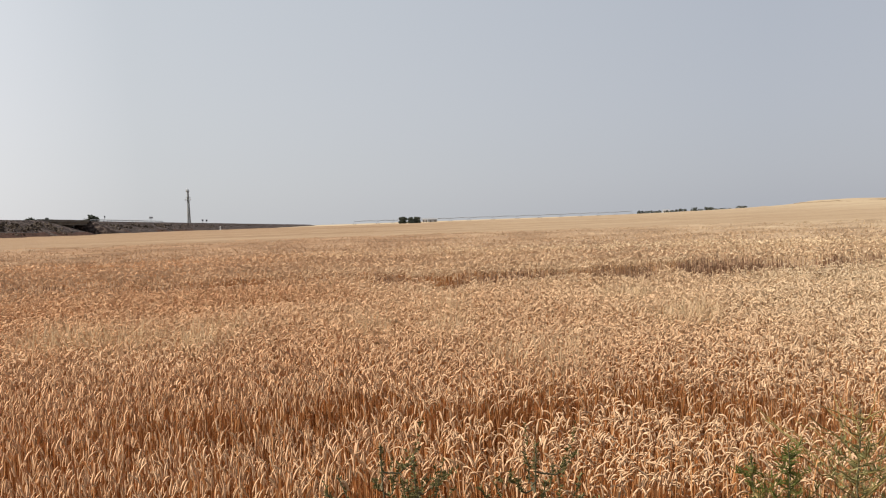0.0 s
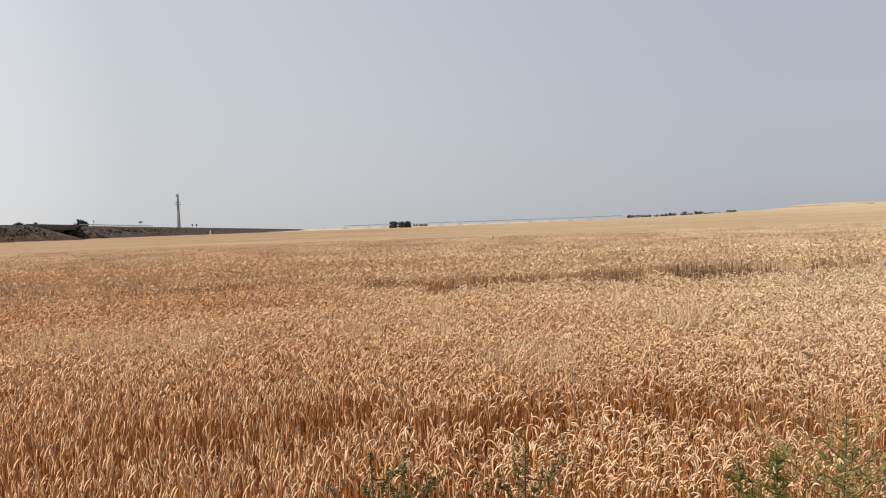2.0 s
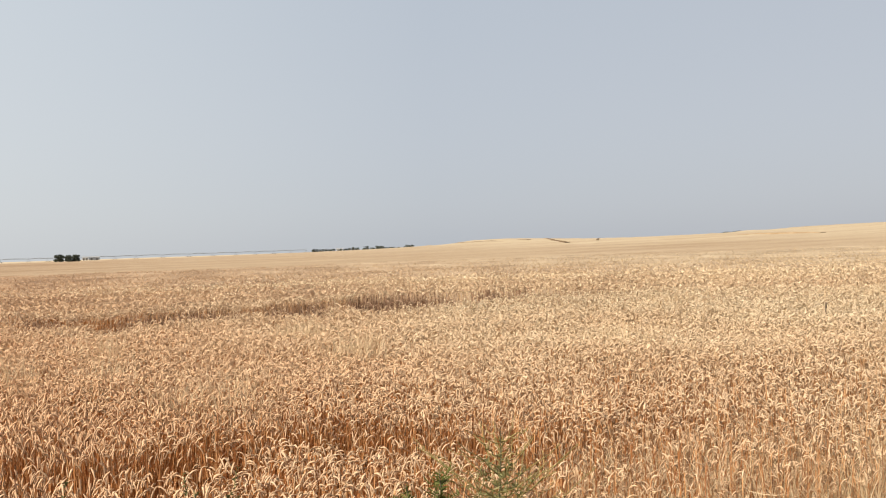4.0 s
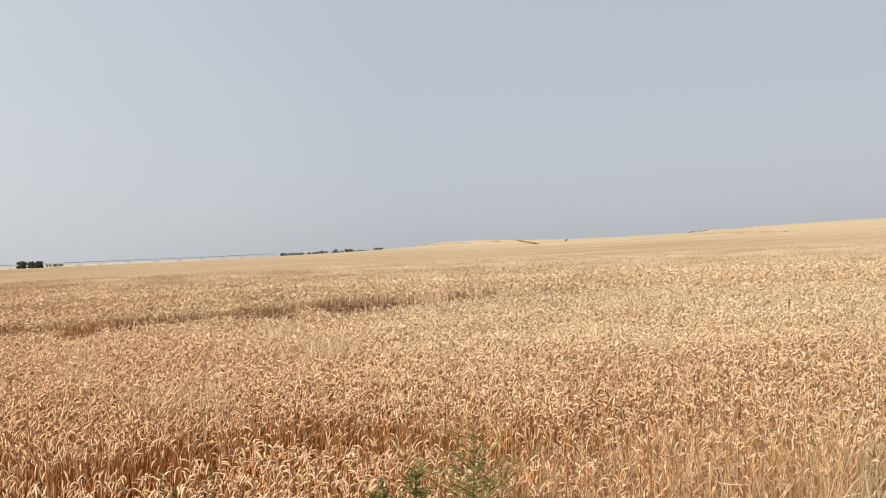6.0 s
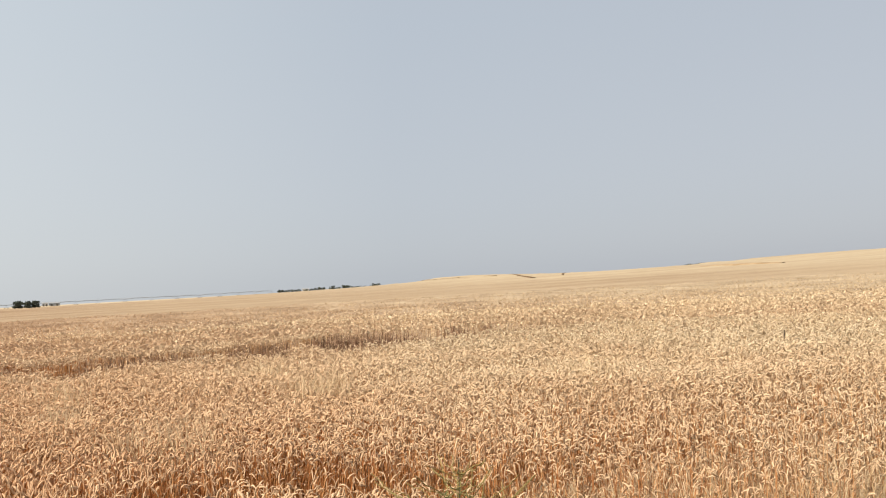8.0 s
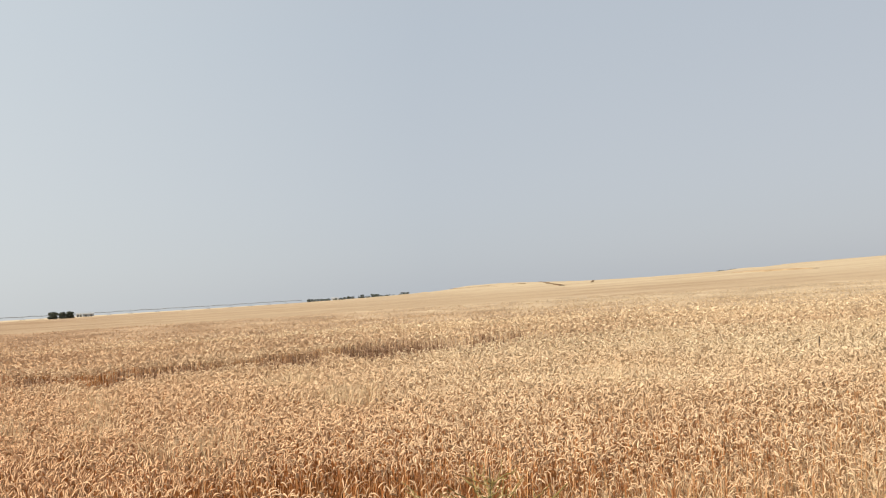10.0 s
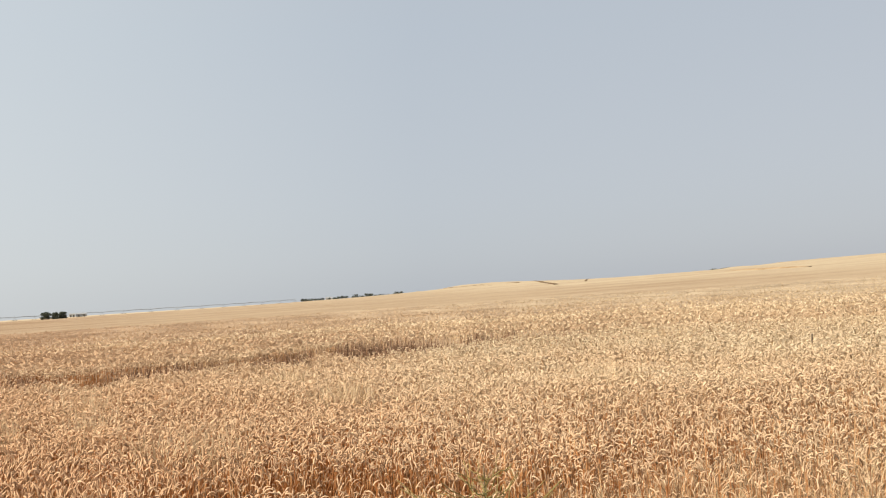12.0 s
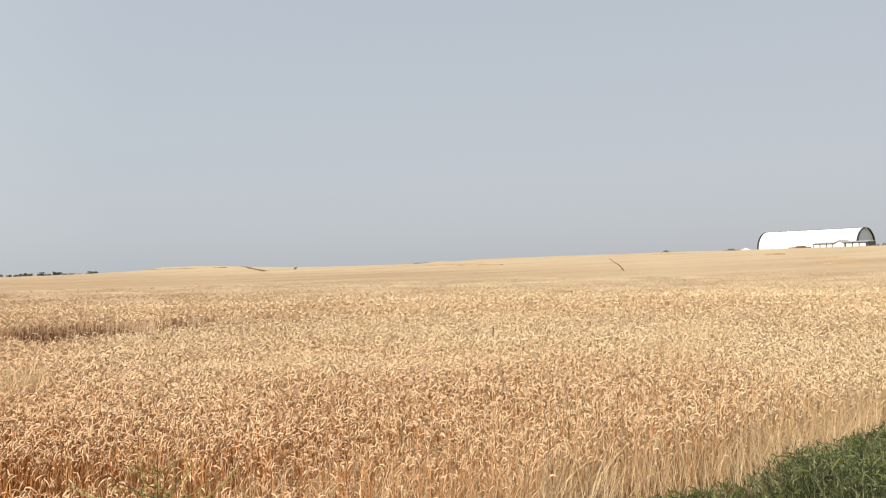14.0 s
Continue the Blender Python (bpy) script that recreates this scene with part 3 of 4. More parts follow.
def bank_mesh(s0, s1, lean0, lean1, seed):
    bm = bmesh.new()
    profile = [(-17.0, 0.0), (-13.5, 0.9), (-10.2, 2.6), (-8.5, 3.4), (-6, 4.6), (-3.2, 6.0), (-0.8, 7.3), (0, 7.5), (2, 7.55), (26, 7.55), (28, 7.4), (46, 0.0)]
    count = max(4, int((s1 - s0) / 5))
    rows = []
    for i in range(count + 1):
        row = []
        for across, z in profile:
            s = s0 + (s1 - s0) * i / count
            if i == 0:
                s += lean0 * (7.5 - z)
            if i == count:
                s += lean1 * (7.5 - z)
            base = float(land(*bank_point(s, across, 0).xy))
            wob = (float(smooth_noise(s / 7, across / 4, seed)) - 0.5) * (2.4 if 0.3 < z < 7.2 else 0.2)
            row.append(bm.verts.new(bank_point(s, across + wob, base * (1 - z / 7.55) + z + wob * 0.4 - (0.3 if z == 0 else 0))))
        rows.append(row)
    for a, b in zip(rows, rows[1:]):
        for j in range(len(profile) - 1):
            bm.faces.new((a[j], a[j + 1], b[j + 1], b[j]))
    bm.faces.new(rows[0][::-1])
    bm.faces.new(rows[-1])
    bmesh.ops.recalc_face_normals(bm, faces=bm.faces)
    return bm


for s0, s1, l0, l1, seed in ((bank_s(-44), BRIDGE_S0 - 4, 0, 2.9, 1), (BRIDGE_S1 + 4, 1900, -0.5, 0, 2)):
    ob = part("embankment", bank_mesh(s0, s1, l0, l1, seed), SLOPE, smooth=False)
    ob.data.materials.append(RED_DIRT)
    for f in ob.data.polygons:
        if f.center.z < 2.6:
            f.material_index = 1
    tagged(ob, "dark scrub-covered earth embankment of a motorway", "embankment", kind="structure")

brush_rng = np.random.default_rng(12)
bush_chunks = []
for i in range(1050):
    s = BANK_OFF / math.tan(radians(brush_rng.uniform(5.0, 28.0)))
    if BRIDGE_S0 - 6 < s < BRIDGE_S1 + 6:
        continue
    across = brush_rng.uniform(-11, -3.4)
    z = float(np.interp(across, [-13.5, -9, -4, -0.8], [0.6, 3.0, 5.6, 7.3]))
    c = bank_point(s, across, z)
    n = 5
    size = brush_rng.uniform(0.45, 1.25)
    base = np.array(c)[None, :] + brush_rng.normal(0, 0.6 * size, (n, 3)) * [1, 1, 0.2]
    tip = base + brush_rng.normal(0, 0.5 * size, (n, 3)) * [1, 1, 0.4] + [0, 0, 0.55 * size]
    p = np.stack([base, (base + tip) / 2 + brush_rng.normal(0, 0.1, (n, 3)), tip], 1)
    bush_chunks.append((*tubes(p, np.tile([0.2 * size, 0.42 * size, 0.12 * size], (n, 1)), 3, brush_rng), SAGE))
tagged(array_mesh("sagebrush", bush_chunks, smooth=False), "grey sagebrush scattered over the embankment slope", "scrub", kind="stuff")

# the overpass
bridge = thing("overpass_bridge", Matrix(), "dark concrete motorway overpass between two embankments", "bridge")
b0, b1 = BRIDGE_S0 - 6, BRIDGE_S1 + 6


def along_box(bm, s0, s1, a0, a1, z0, z1):
    vs = [bm.verts.new(bank_point(s, a, z)) for s in (s0, s1) for a in (a0, a1) for z in (z0, z1)]
    for q in ((0, 1, 3, 2), (4, 6, 7, 5), (0, 4, 5, 1), (2, 3, 7, 6), (0, 2, 6, 4), (1, 5, 7, 3)):
        bm.faces.new([vs[i] for i in q])
    bmesh.ops.recalc_face_normals(bm, faces=bm.faces)
    return bm


part("deck", along_box(bmesh.new(), b0, b1, 0.2, 26, 6.95, 7.5), CONCRETE, bridge)
for a in (1.2, 7.0, 13.0, 19.0, 25.0):
    part("girder", along_box(bmesh.new(), b0 + 1, b1 - 1, a - 0.3, a + 0.3, 5.9, 6.94), CONCRETE, bridge)
for a in (0.1, 25.7):
    part("parapet", along_box(bmesh.new(), b0, b1, a, a + 0.4, 7.51, 7.95), CONCRETE, bridge)
for s in (b0, b1 - 1.2):
    part("abutment", along_box(bmesh.new(), s, s + 1.2, 0.4, 25.5, 1.0, 5.88), CONCRETE, bridge)
for s in ((b0 * 2 + b1) / 3, (b0 + b1 * 2) / 3):
    pier = part("pier_cap", along_box(bmesh.new(), s - 0.5, s + 0.5, 0.8, 25.2, 5.0, 5.89), CONCRETE, bridge)
    for a in (3, 13, 23):
        c = bank_point(s, a, 0)
        part("column", rod(bmesh.new(), (c.x, c.y, 0.2), (c.x, c.y, 5.0), 0.5, sides=10), CONCRETE, pier)


# guard rail along the shoulder, on posts
def guard_rail(s0, s1, across, label):
    rail = thing("guard_rail", Matrix(), label, "guard rail")
    part("beam", along_box(bmesh.new(), s0, s1, across, across + 0.12, 8.0, 8.35), STEEL, rail)
    s = s0 + 1
    while s < s1:
        part("post", along_box(bmesh.new(), s - 0.08, s + 0.08, across + 0.12, across + 0.28, 7.4, 8.3), DARK_STEEL, rail)
        s += max(6.0, (s1 - s0) / 24)
    return rail


guard_rail(b1 + 1, bank_s(-18.0), 0.6, "pale galvanised guard rail on the embankment shoulder")
motorway = along_box(bmesh.new(), bank_s(-44), 1900, 3.2, 25, 7.50, 7.60)
tagged(part("road", motorway, ASPHALT), "dark asphalt carriageway on top of the embankment", "road", kind="structure")


# small roadside things on the bank
def road_sign(az, height, panel_w, panel_h, mat, label, two=False):
    s = bank_s(az)
    c = bank_point(s, 1.2, 7.45)
    sign = thing("road_sign", Matrix.Translation(c) @ pose(0, 0, 0, 0, 0, -az), label, "road sign")
    for dx in ((-panel_w * 0.3, panel_w * 0.3) if two else (0,)):
        part("post", rod(bmesh.new(), (dx, 0, 0), (dx, 0, height), 0.09), DARK_STEEL, sign)
    part("panel", box(bmesh.new(), -panel_w / 2, panel_w / 2, -0.16, -0.1, height - panel_h, height, bevel=0.02), mat, sign)


road_sign(-18.65, 3.1, 1.9, 1.0, STEEL, "grey road sign on a post, seen from behind")
road_sign(-21.35, 2.6, 0.5, 0.8, DARK_STEEL, "small dark roadside marker on a post")
road_sign(-15.55, 2.6, 1.2, 1.3, DARK_STEEL, "dark square road sign on a post")
road_sign(-15.3, 2.6, 1.2, 1.3, DARK_STEEL, "dark square road sign on a post")
road_sign(-7.3, 5.0, 3.2, 1.6, DARK_STEEL, "distant road sign beside the motorway", True)
pole_c = bank_point(bank_s(-16.02), 6, 7.4)
pole = thing("utility_pole", Matrix.Translation(pole_c), "thin grey pole beside the motorway", "pole")
part("shaft", rod(bmesh.new(), (0, 0, 0), (0, 0, 8.5), 0.18, 0.1), STEEL, pole)
part("cap", rod(bmesh.new(), (0, 0, 8.5), (0, 0, 8.75), 0.16, 0.05), DARK_STEEL, pole)
marker_c = bank_point(bank_s(-15.88), -14.5, 0.8)
marker = thing("marker_post", Matrix.Translation((marker_c.x, marker_c.y, float(land(marker_c.x, marker_c.y)) + 0.25)), "white marker post with a dark band below the bank", "marker post")
part("post", rod(bmesh.new(), (0, 0, 0), (0, 0, 2.9), 0.4, 0.4, 8), WHITE_METAL, marker)
part("band", rod(bmesh.new(), (0, 0, 1.9), (0, 0, 2.2), 0.42, 0.42, 8), DARK_STEEL, marker)
part("cap", rod(bmesh.new(), (0, 0, 2.9), (0, 0, 3.2), 0.4, 0.1, 8), WHITE_METAL, marker)


# ---- radio mast ----
mast_at = at(-16.5, 900)
mast = thing("radio_mast", Matrix.Translation((mast_at.x, mast_at.y, float(land(mast_at.x, mast_at.y)) - 0.1)), "tall grey lattice radio mast with antenna rings", "radio mast")
H, LEVELS = 40.0, 26


def mast_half(z):
    return 1.75 - 1.05 * z / H


corners = [(math.cos(a), math.sin(a)) for a in (0.4, 0.4 + 2 * math.pi / 3, 0.4 + 4 * math.pi / 3)]
for cx, cy in corners:
    part("leg", rod(bmesh.new(), (cx * mast_half(0), cy * mast_half(0), 0), (cx * mast_half(H), cy * mast_half(H), H), 0.52, 0.42), MAST, mast)
for i in range(LEVELS):
    bm = bmesh.new()
    z0, z1 = H * i / LEVELS, H * (i + 1) / LEVELS
    for k in range(3):
        (ax, ay), (bx, by) = corners[k], corners[(k + 1) % 3]
        rod(bm, (ax * mast_half(z0), ay * mast_half(z0), z0), (bx * mast_half(z1), by * mast_half(z1), z1), 0.24, sides=4)
        rod(bm, (bx * mast_half(z0), by * mast_half(z0), z0), (ax * mast_half(z1), ay * mast_half(z1), z1), 0.24, sides=4)
        rod(bm, (ax * mast_half(z1), ay * mast_half(z1), z1), (bx * mast_half(z1), by * mast_half(z1), z1), 0.12, sides=4)
    part("bracing", bm, MAST, mast)
for z, r, n, tall in ((H + 0.3, 1.5, 9, 2.6), (33.5, 2.4, 3, 1.2), (31.2, 3.0, 6, 1.6)):
    ring = part("antenna_frame", rod(bmesh.new(), (0, 0, z - 0.15), (0, 0, z + 0.15), r * 0.9, sides=12), DARK_STEEL, mast)
    for k in range(n):
        a = 2 * math.pi * k / n
        part("antenna_panel", box(bmesh.new(), -0.25, 0.25, -0.12, 0.12, -tall / 2, tall / 2, pose(r * math.cos(a), r * math.sin(a), z + 0.4, 0, 0, math.degrees(a) + 90), 0.04), STEEL, ring)
part("lightning_rod", rod(bmesh.new(), (0, 0, H), (0, 0, H + 3.2), 0.12, 0.05), DARK_STEEL, mast)


# ---- trees ----
def tree(az, d, height, width, seed, label, lift=0.0, leafy=420):
    rng = np.random.default_rng(seed)
    c = at(az, d)
    z = float(land(c.x, c.y)) + lift
    ob = thing("tree", Matrix.Translation((c.x, c.y, z)), label, "tree", "trees on the horizon")
    bm = bmesh.new()
    rod(bm, (0, 0, -0.3), (0.1, 0, height * 0.5), height * 0.035, height * 0.018)
    for k in range(6):
        a = rng.uniform(0, 6.28)
        z0 = height * rng.uniform(0.2, 0.45)
        rod(bm, (0.05, 0, z0), (width * 0.33 * math.cos(a), width * 0.33 * math.sin(a), height * rng.uniform(0.5, 0.85)), height * 0.014, height * 0.005, 5)
    part("trunk", bm, BARK, ob)
    lumps = 26
    ca, ch = rng.uniform(0, 6.28, lumps), rng.uniform(0.06, 0.86, lumps)
    cr = width * 0.38 * np.sqrt(np.clip(1 - ((ch - 0.36) / 0.6) ** 2, 0.08, 1)) * np.sqrt(rng.uniform(0.0, 1, lumps))
    centres = np.stack([cr * np.cos(ca), cr * np.sin(ca), height * ch], 1)
    own = centres[rng.integers(0, lumps, leafy)]
    p0 = own + rng.normal(0, 1, (leafy, 3)) * [width * 0.07, width * 0.07, height * 0.06]
    p0[:, 2] = np.clip(p0[:, 2], height * 0.02, height * 0.95)
    d1 = rng.normal(0, 1, (leafy, 3))
    d1 /= np.linalg.norm(d1, axis=1, keepdims=True)
    size = min(height, width) * rng.uniform(0.06, 0.12, leafy)[:, None]
    p = np.stack([p0 - d1 * size, p0 + rng.normal(0, 0.1, (leafy, 3)), p0 + d1 * size], 1)
    rad = np.stack([size[:, 0] * 0.15, size[:, 0] * 0.65, size[:, 0] * 0.1], 1)
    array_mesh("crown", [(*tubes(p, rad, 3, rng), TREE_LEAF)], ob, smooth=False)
    return ob


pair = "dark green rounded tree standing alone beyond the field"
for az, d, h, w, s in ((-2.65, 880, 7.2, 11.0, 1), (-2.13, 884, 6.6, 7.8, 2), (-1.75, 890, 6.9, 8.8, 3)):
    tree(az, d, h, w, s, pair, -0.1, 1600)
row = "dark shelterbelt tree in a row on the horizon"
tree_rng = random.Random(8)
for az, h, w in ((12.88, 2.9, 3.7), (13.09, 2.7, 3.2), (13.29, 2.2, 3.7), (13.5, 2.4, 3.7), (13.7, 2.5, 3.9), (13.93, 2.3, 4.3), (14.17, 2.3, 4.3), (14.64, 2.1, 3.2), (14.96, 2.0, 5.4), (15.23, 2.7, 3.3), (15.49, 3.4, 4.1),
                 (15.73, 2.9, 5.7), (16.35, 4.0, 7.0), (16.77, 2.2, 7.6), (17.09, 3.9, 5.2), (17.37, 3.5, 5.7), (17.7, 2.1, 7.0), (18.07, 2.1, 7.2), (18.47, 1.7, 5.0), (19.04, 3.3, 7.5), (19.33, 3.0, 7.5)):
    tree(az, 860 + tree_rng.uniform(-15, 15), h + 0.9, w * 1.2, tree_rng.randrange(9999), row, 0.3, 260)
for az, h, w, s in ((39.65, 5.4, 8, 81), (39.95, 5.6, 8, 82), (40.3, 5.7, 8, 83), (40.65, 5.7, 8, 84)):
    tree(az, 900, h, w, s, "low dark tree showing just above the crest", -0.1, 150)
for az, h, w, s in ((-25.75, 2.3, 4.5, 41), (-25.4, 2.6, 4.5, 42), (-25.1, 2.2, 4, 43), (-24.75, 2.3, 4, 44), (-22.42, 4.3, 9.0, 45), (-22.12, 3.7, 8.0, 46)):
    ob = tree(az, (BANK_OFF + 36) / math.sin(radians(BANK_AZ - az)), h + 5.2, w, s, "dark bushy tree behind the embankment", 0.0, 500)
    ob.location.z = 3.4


# ---- centre-pivot irrigation line ----
pivot = thing("irrigation_pivot", Matrix(), "long galvanised centre-pivot irrigation line standing on wheeled towers", "irrigation line")
tower_az = [-5.9, -4.35, -3.3, -2.05, -0.6, 0.5, 1.75, 3.35, 4.95, 6.45, 7.85, 9.1, 10.3, 11.4, 12.4]
tower_d = [1230 + 9 * i for i in range(len(tower_az))]
pivot_tops = []
for az, d in zip(tower_az, tower_d):
    c = at(az, d)
    z = float(land(c.x, c.y))
    side = Vector((math.cos(radians(az)), -math.sin(radians(az)), 0))
    lift = 4.3
    top = Vector((c.x, c.y, z + lift))
    pivot_tops.append(top)
    bm = bmesh.new()
    for k in (-1, 1):
        rod(bm, Vector((c.x, c.y, z + 0.6)) + side * 2.0 * k, top, 0.13, sides=4)
    rod(bm, Vector((c.x, c.y, z + 0.9)) - side * 2.0, Vector((c.x, c.y, z + 0.9)) + side * 2.0, 0.15, sides=4)
    rod(bm, top - Vector((0, 0, 0.2)), top + Vector((0, 0, 2.2)), 0.22, sides=4)
    tw = part("drive_tower", bm, MAST, pivot)
    for k in (-1, 1):
        wc = Vector((c.x, c.y, z + 0.65)) + side * 2.0 * k
        ax = Vector((side.y, -side.x, 0)) * 0.2
        part("wheel", rod(bmesh.new(), wc - ax, wc + ax, 0.55, sides=12), RUBBER, tw)
for a, b in zip(pivot_tops, pivot_tops[1:]):
    bm = bmesh.new()
    pts = [a.lerp(b, k / 6) + Vector((0, 0, 0.95 * math.sin(math.pi * k / 6))) for k in range(7)]
    for p, q in zip(pts, pts[1:]):
        rod(bm, p, q, 0.36, sides=5)
    span = part("pipe_span", bm, MAST, pivot)
    bm = bmesh.new()
    low = [p - Vector((0, 0, 0.7 * math.sin(math.pi * k / 6))) for k, p in enumerate(pts)]
    for p, q in zip(low, low[1:]):
        rod(bm, p, q, 0.16, sides=3)
    for p, q in zip(pts[1:-1], low[1:-1]):
        rod(bm, p, q, 0.08, sides=3)
    part("truss", bm, STEEL, span)


# ---- low sheds far off beside the lone trees ----
def far_shed(az, d, length, height, mat, label):
    c = at(az, d)
    z = float(land(c.x, c.y))
    ob = thing("shed", Matrix.Translation((c.x, c.y, z + 0.75)) @ pose(0, 0, 0, 0, 0, -az), label, "shed", "far sheds")
    part("wall", box(bmesh.new(), -length / 2, length / 2, -4, 4, 0, height), mat, ob)
    bm = bmesh.new()
    vs = [bm.verts.new(v) for v in ((-length / 2 - 0.3, -4.4, height), (length / 2 + 0.3, -4.4, height), (length / 2 + 0.3, 0, height + 1.2), (-length / 2 - 0.3, 0, height + 1.2),
                                    (-length / 2 - 0.3, 4.4, height), (length / 2 + 0.3, 4.4, height))]
    for q in ((0, 1, 2, 3), (3, 2, 5, 4), (0, 3, 4), (1, 5, 2), (0, 4, 5, 1)):
        bm.faces.new([vs[i] for i in q])
    part("roof", bm, ROOF_METAL, ob)
    for k in range(2):
        x0 = -length / 4 + k * length / 2
        part("door", box(bmesh.new(), x0 - 0.7, x0 + 0.7, -4.06, -4.01, 0, height * 0.75), CONCRETE, ob)


far_shed(-1.2, 900, 5.5, 2.7, WHITE_METAL, "small white shed with a grey roof beyond the field")
far_shed(-0.68, 905, 9.5, 2.6, STEEL, "long low grey-brown shed beyond the field")
far_shed(14.6, 880, 7, 2.2, WHITE_METAL, "small white shed among the horizon trees")


# ---- arched barn and farmyard ----
def ground_at(az, d):
    c = at(az, d)
    return Vector((c.x, c.y, float(land(c.x, c.y))))


near_end, far_end = ground_at(67.85, 452), ground_at(62.2, 476)
axis = far_end - near_end
axis.z = 0
LENGTH = axis.length
BARN_R, BARN_H = 9.2, 11.0
barn_m = Matrix.Translation((near_end.x, near_end.y, min(near_end.z, far_end.z))) @ Matrix.Rotation(math.atan2(axis.y, axis.x), 4, "Z")
barn = thing("arched_barn", barn_m, "large white arched fabric barn with dark rims", "barn")


def arch(t, grow=0.0):
    a = math.pi * t
    return (BARN_R + grow) * math.cos(a), (BARN_H + grow) * abs(math.sin(a)) ** 0.82


def arch_shell(x0, x1, outer, inner, n=28, bays=1):
    bm = bmesh.new()
    rows = []
    for i in range(bays + 1):
        x = x0 + (x1 - x0) * i / bays
        rows.append([[bm.verts.new((x, arch(k / n, g)[0], arch(k / n, g)[1])) for k in range(n + 1)] for g in (outer, inner)])
    for (o0, i0), (o1, i1) in zip(rows, rows[1:]):
        for k in range(n):
            bm.faces.new((o0[k], o1[k], o1[k + 1], o0[k + 1]))
            bm.faces.new((i0[k], i0[k + 1], i1[k + 1], i1[k]))
    for o, i in (rows[0], rows[-1]):
        for k in range(n):
            bm.faces.new((o[k], o[k + 1], i[k + 1], i[k]))
    bmesh.ops.recalc_face_normals(bm, faces=bm.faces)
    return bm


BAYS = 14
for i in range(BAYS):
    part("fabric_panel", arch_shell(0.9 + (LENGTH - 1.8) * i / BAYS + 0.02, 0.9 + (LENGTH - 1.8) * (i + 1) / BAYS - 0.02, 0.0, -0.06), FABRIC, barn, smooth=True)
for i in range(1, BAYS):
    x = 0.9 + (LENGTH - 1.8) * i / BAYS
    part("frame_rib", arch_shell(x - 0.08, x + 0.08, -0.08, -0.3, 20), STEEL, barn)
for x in (0.0, LENGTH - 0.9):
    part("end_rim", arch_shell(x, x + 0.95, 0.06, -0.14), RUBBER, barn, "dark rim of the arch")
bm = bmesh.new()
wall_n = 24
ring_v = [bm.verts.new((1.3, arch(k / wall_n, -0.35)[0], arch(k / wall_n, -0.35)[1])) for k in range(wall_n + 1)]
back_v = [bm.verts.new((1.5, arch(k / wall_n, -0.35)[0], arch(k / wall_n, -0.35)[1])) for k in range(wall_n + 1)]
bm.faces.new(ring_v)
bm.faces.new(back_v[::-1])
for k in range(wall_n):
    bm.faces.new((ring_v[k], back_v[k], back_v[k + 1], ring_v[k + 1]))
part("end_wall", bm, SHADE_WALL, barn, "grey end wall set back in the arch")
# a dark panel takes the place of the shaded opening in the end wall
part("end_opening", box(bmesh.new(), 1.2, 1.29, -7.6, -3.4, 0, 4.6, bevel=0.03), DARK_STEEL, barn, "dark panel standing in for the shaded opening in the end wall")
ridge = bmesh.new()
box(ridge, 0.9, LENGTH - 0.9, -0.55, 0.55, BARN_H + 0.01, BARN_H + 0.22, bevel=0.05)
part("ridge_cap", ridge, DARK_STEEL, barn, "dark cap along the ridge")

# open-fronted machine shed before the barn
shed_a, shed_b = ground_at(64.85, 425), ground_at(67.85, 412)
axis = shed_b - shed_a
axis.z = 0
SHED_L = axis.length
yard = thing("machine_shed", Matrix.Translation((shed_a.x, shed_a.y, max(shed_a.z, shed_b.z) + 0.7)) @ Matrix.Rotation(math.atan2(axis.y, axis.x), 4, "Z"),
             "long low shed with white panels between dark posts", "shed")
# a solid dark block fills the bays in place of their inner shade
part("wall", box(bmesh.new(), 0, SHED_L, 0.6, 6, -1.5, 2.5), DARK_STEEL, yard, "dark block for the shade inside the open bays")
for x0, x1, z in ((-0.4, SHED_L * 0.47, 2.35), (SHED_L * 0.57, SHED_L + 0.4, 2.5)):
    bm = bmesh.new()
    vs = [bm.verts.new(v) for v in ((x0, -0.3, z - 0.1), (x1, -0.3, z - 0.1), (x1, 6.4, z + 0.45), (x0, 6.4, z + 0.45), (x0, -0.3, z + 0.1), (x1, -0.3, z + 0.1), (x1, 6.4, z + 0.65), (x0, 6.4, z + 0.65))]
    for q in ((0, 1, 2, 3), (4, 7, 6, 5), (0, 4, 5, 1), (1, 5, 6, 2), (2, 6, 7, 3), (3, 7, 4, 0)):
        bm.faces.new([vs[i] for i in q])
    part("roof", bm, ROOF_METAL, yard)
bm = bmesh.new()
g0, g1 = SHED_L * 0.44, SHED_L * 0.6
vs = [bm.verts.new(v) for v in ((g0, -0.5, -1.5), (g1, -0.5, -1.5), (g1, -0.5, 2.1), ((g0 + g1) / 2, -0.5, 3.3), (g0, -0.5, 2.1), (g0, 6, -1.5), (g1, 6, -1.5), (g1, 6, 2.1), ((g0 + g1) / 2, 6, 3.3), (g0, 6, 2.1))]
for q in ((0, 1, 2, 3, 4), (9, 8, 7, 6, 5), (0, 5, 6, 1), (1, 6, 7, 2), (2, 7, 8, 3), (3, 8, 9, 4), (4, 9, 5, 0)):
    bm.faces.new([vs[i] for i in q])
bmesh.ops.recalc_face_normals(bm, faces=bm.faces)
part("gable_bay", bm, WHITE_METAL, yard, "white gabled middle bay")
gm = (g0 + g1) / 2
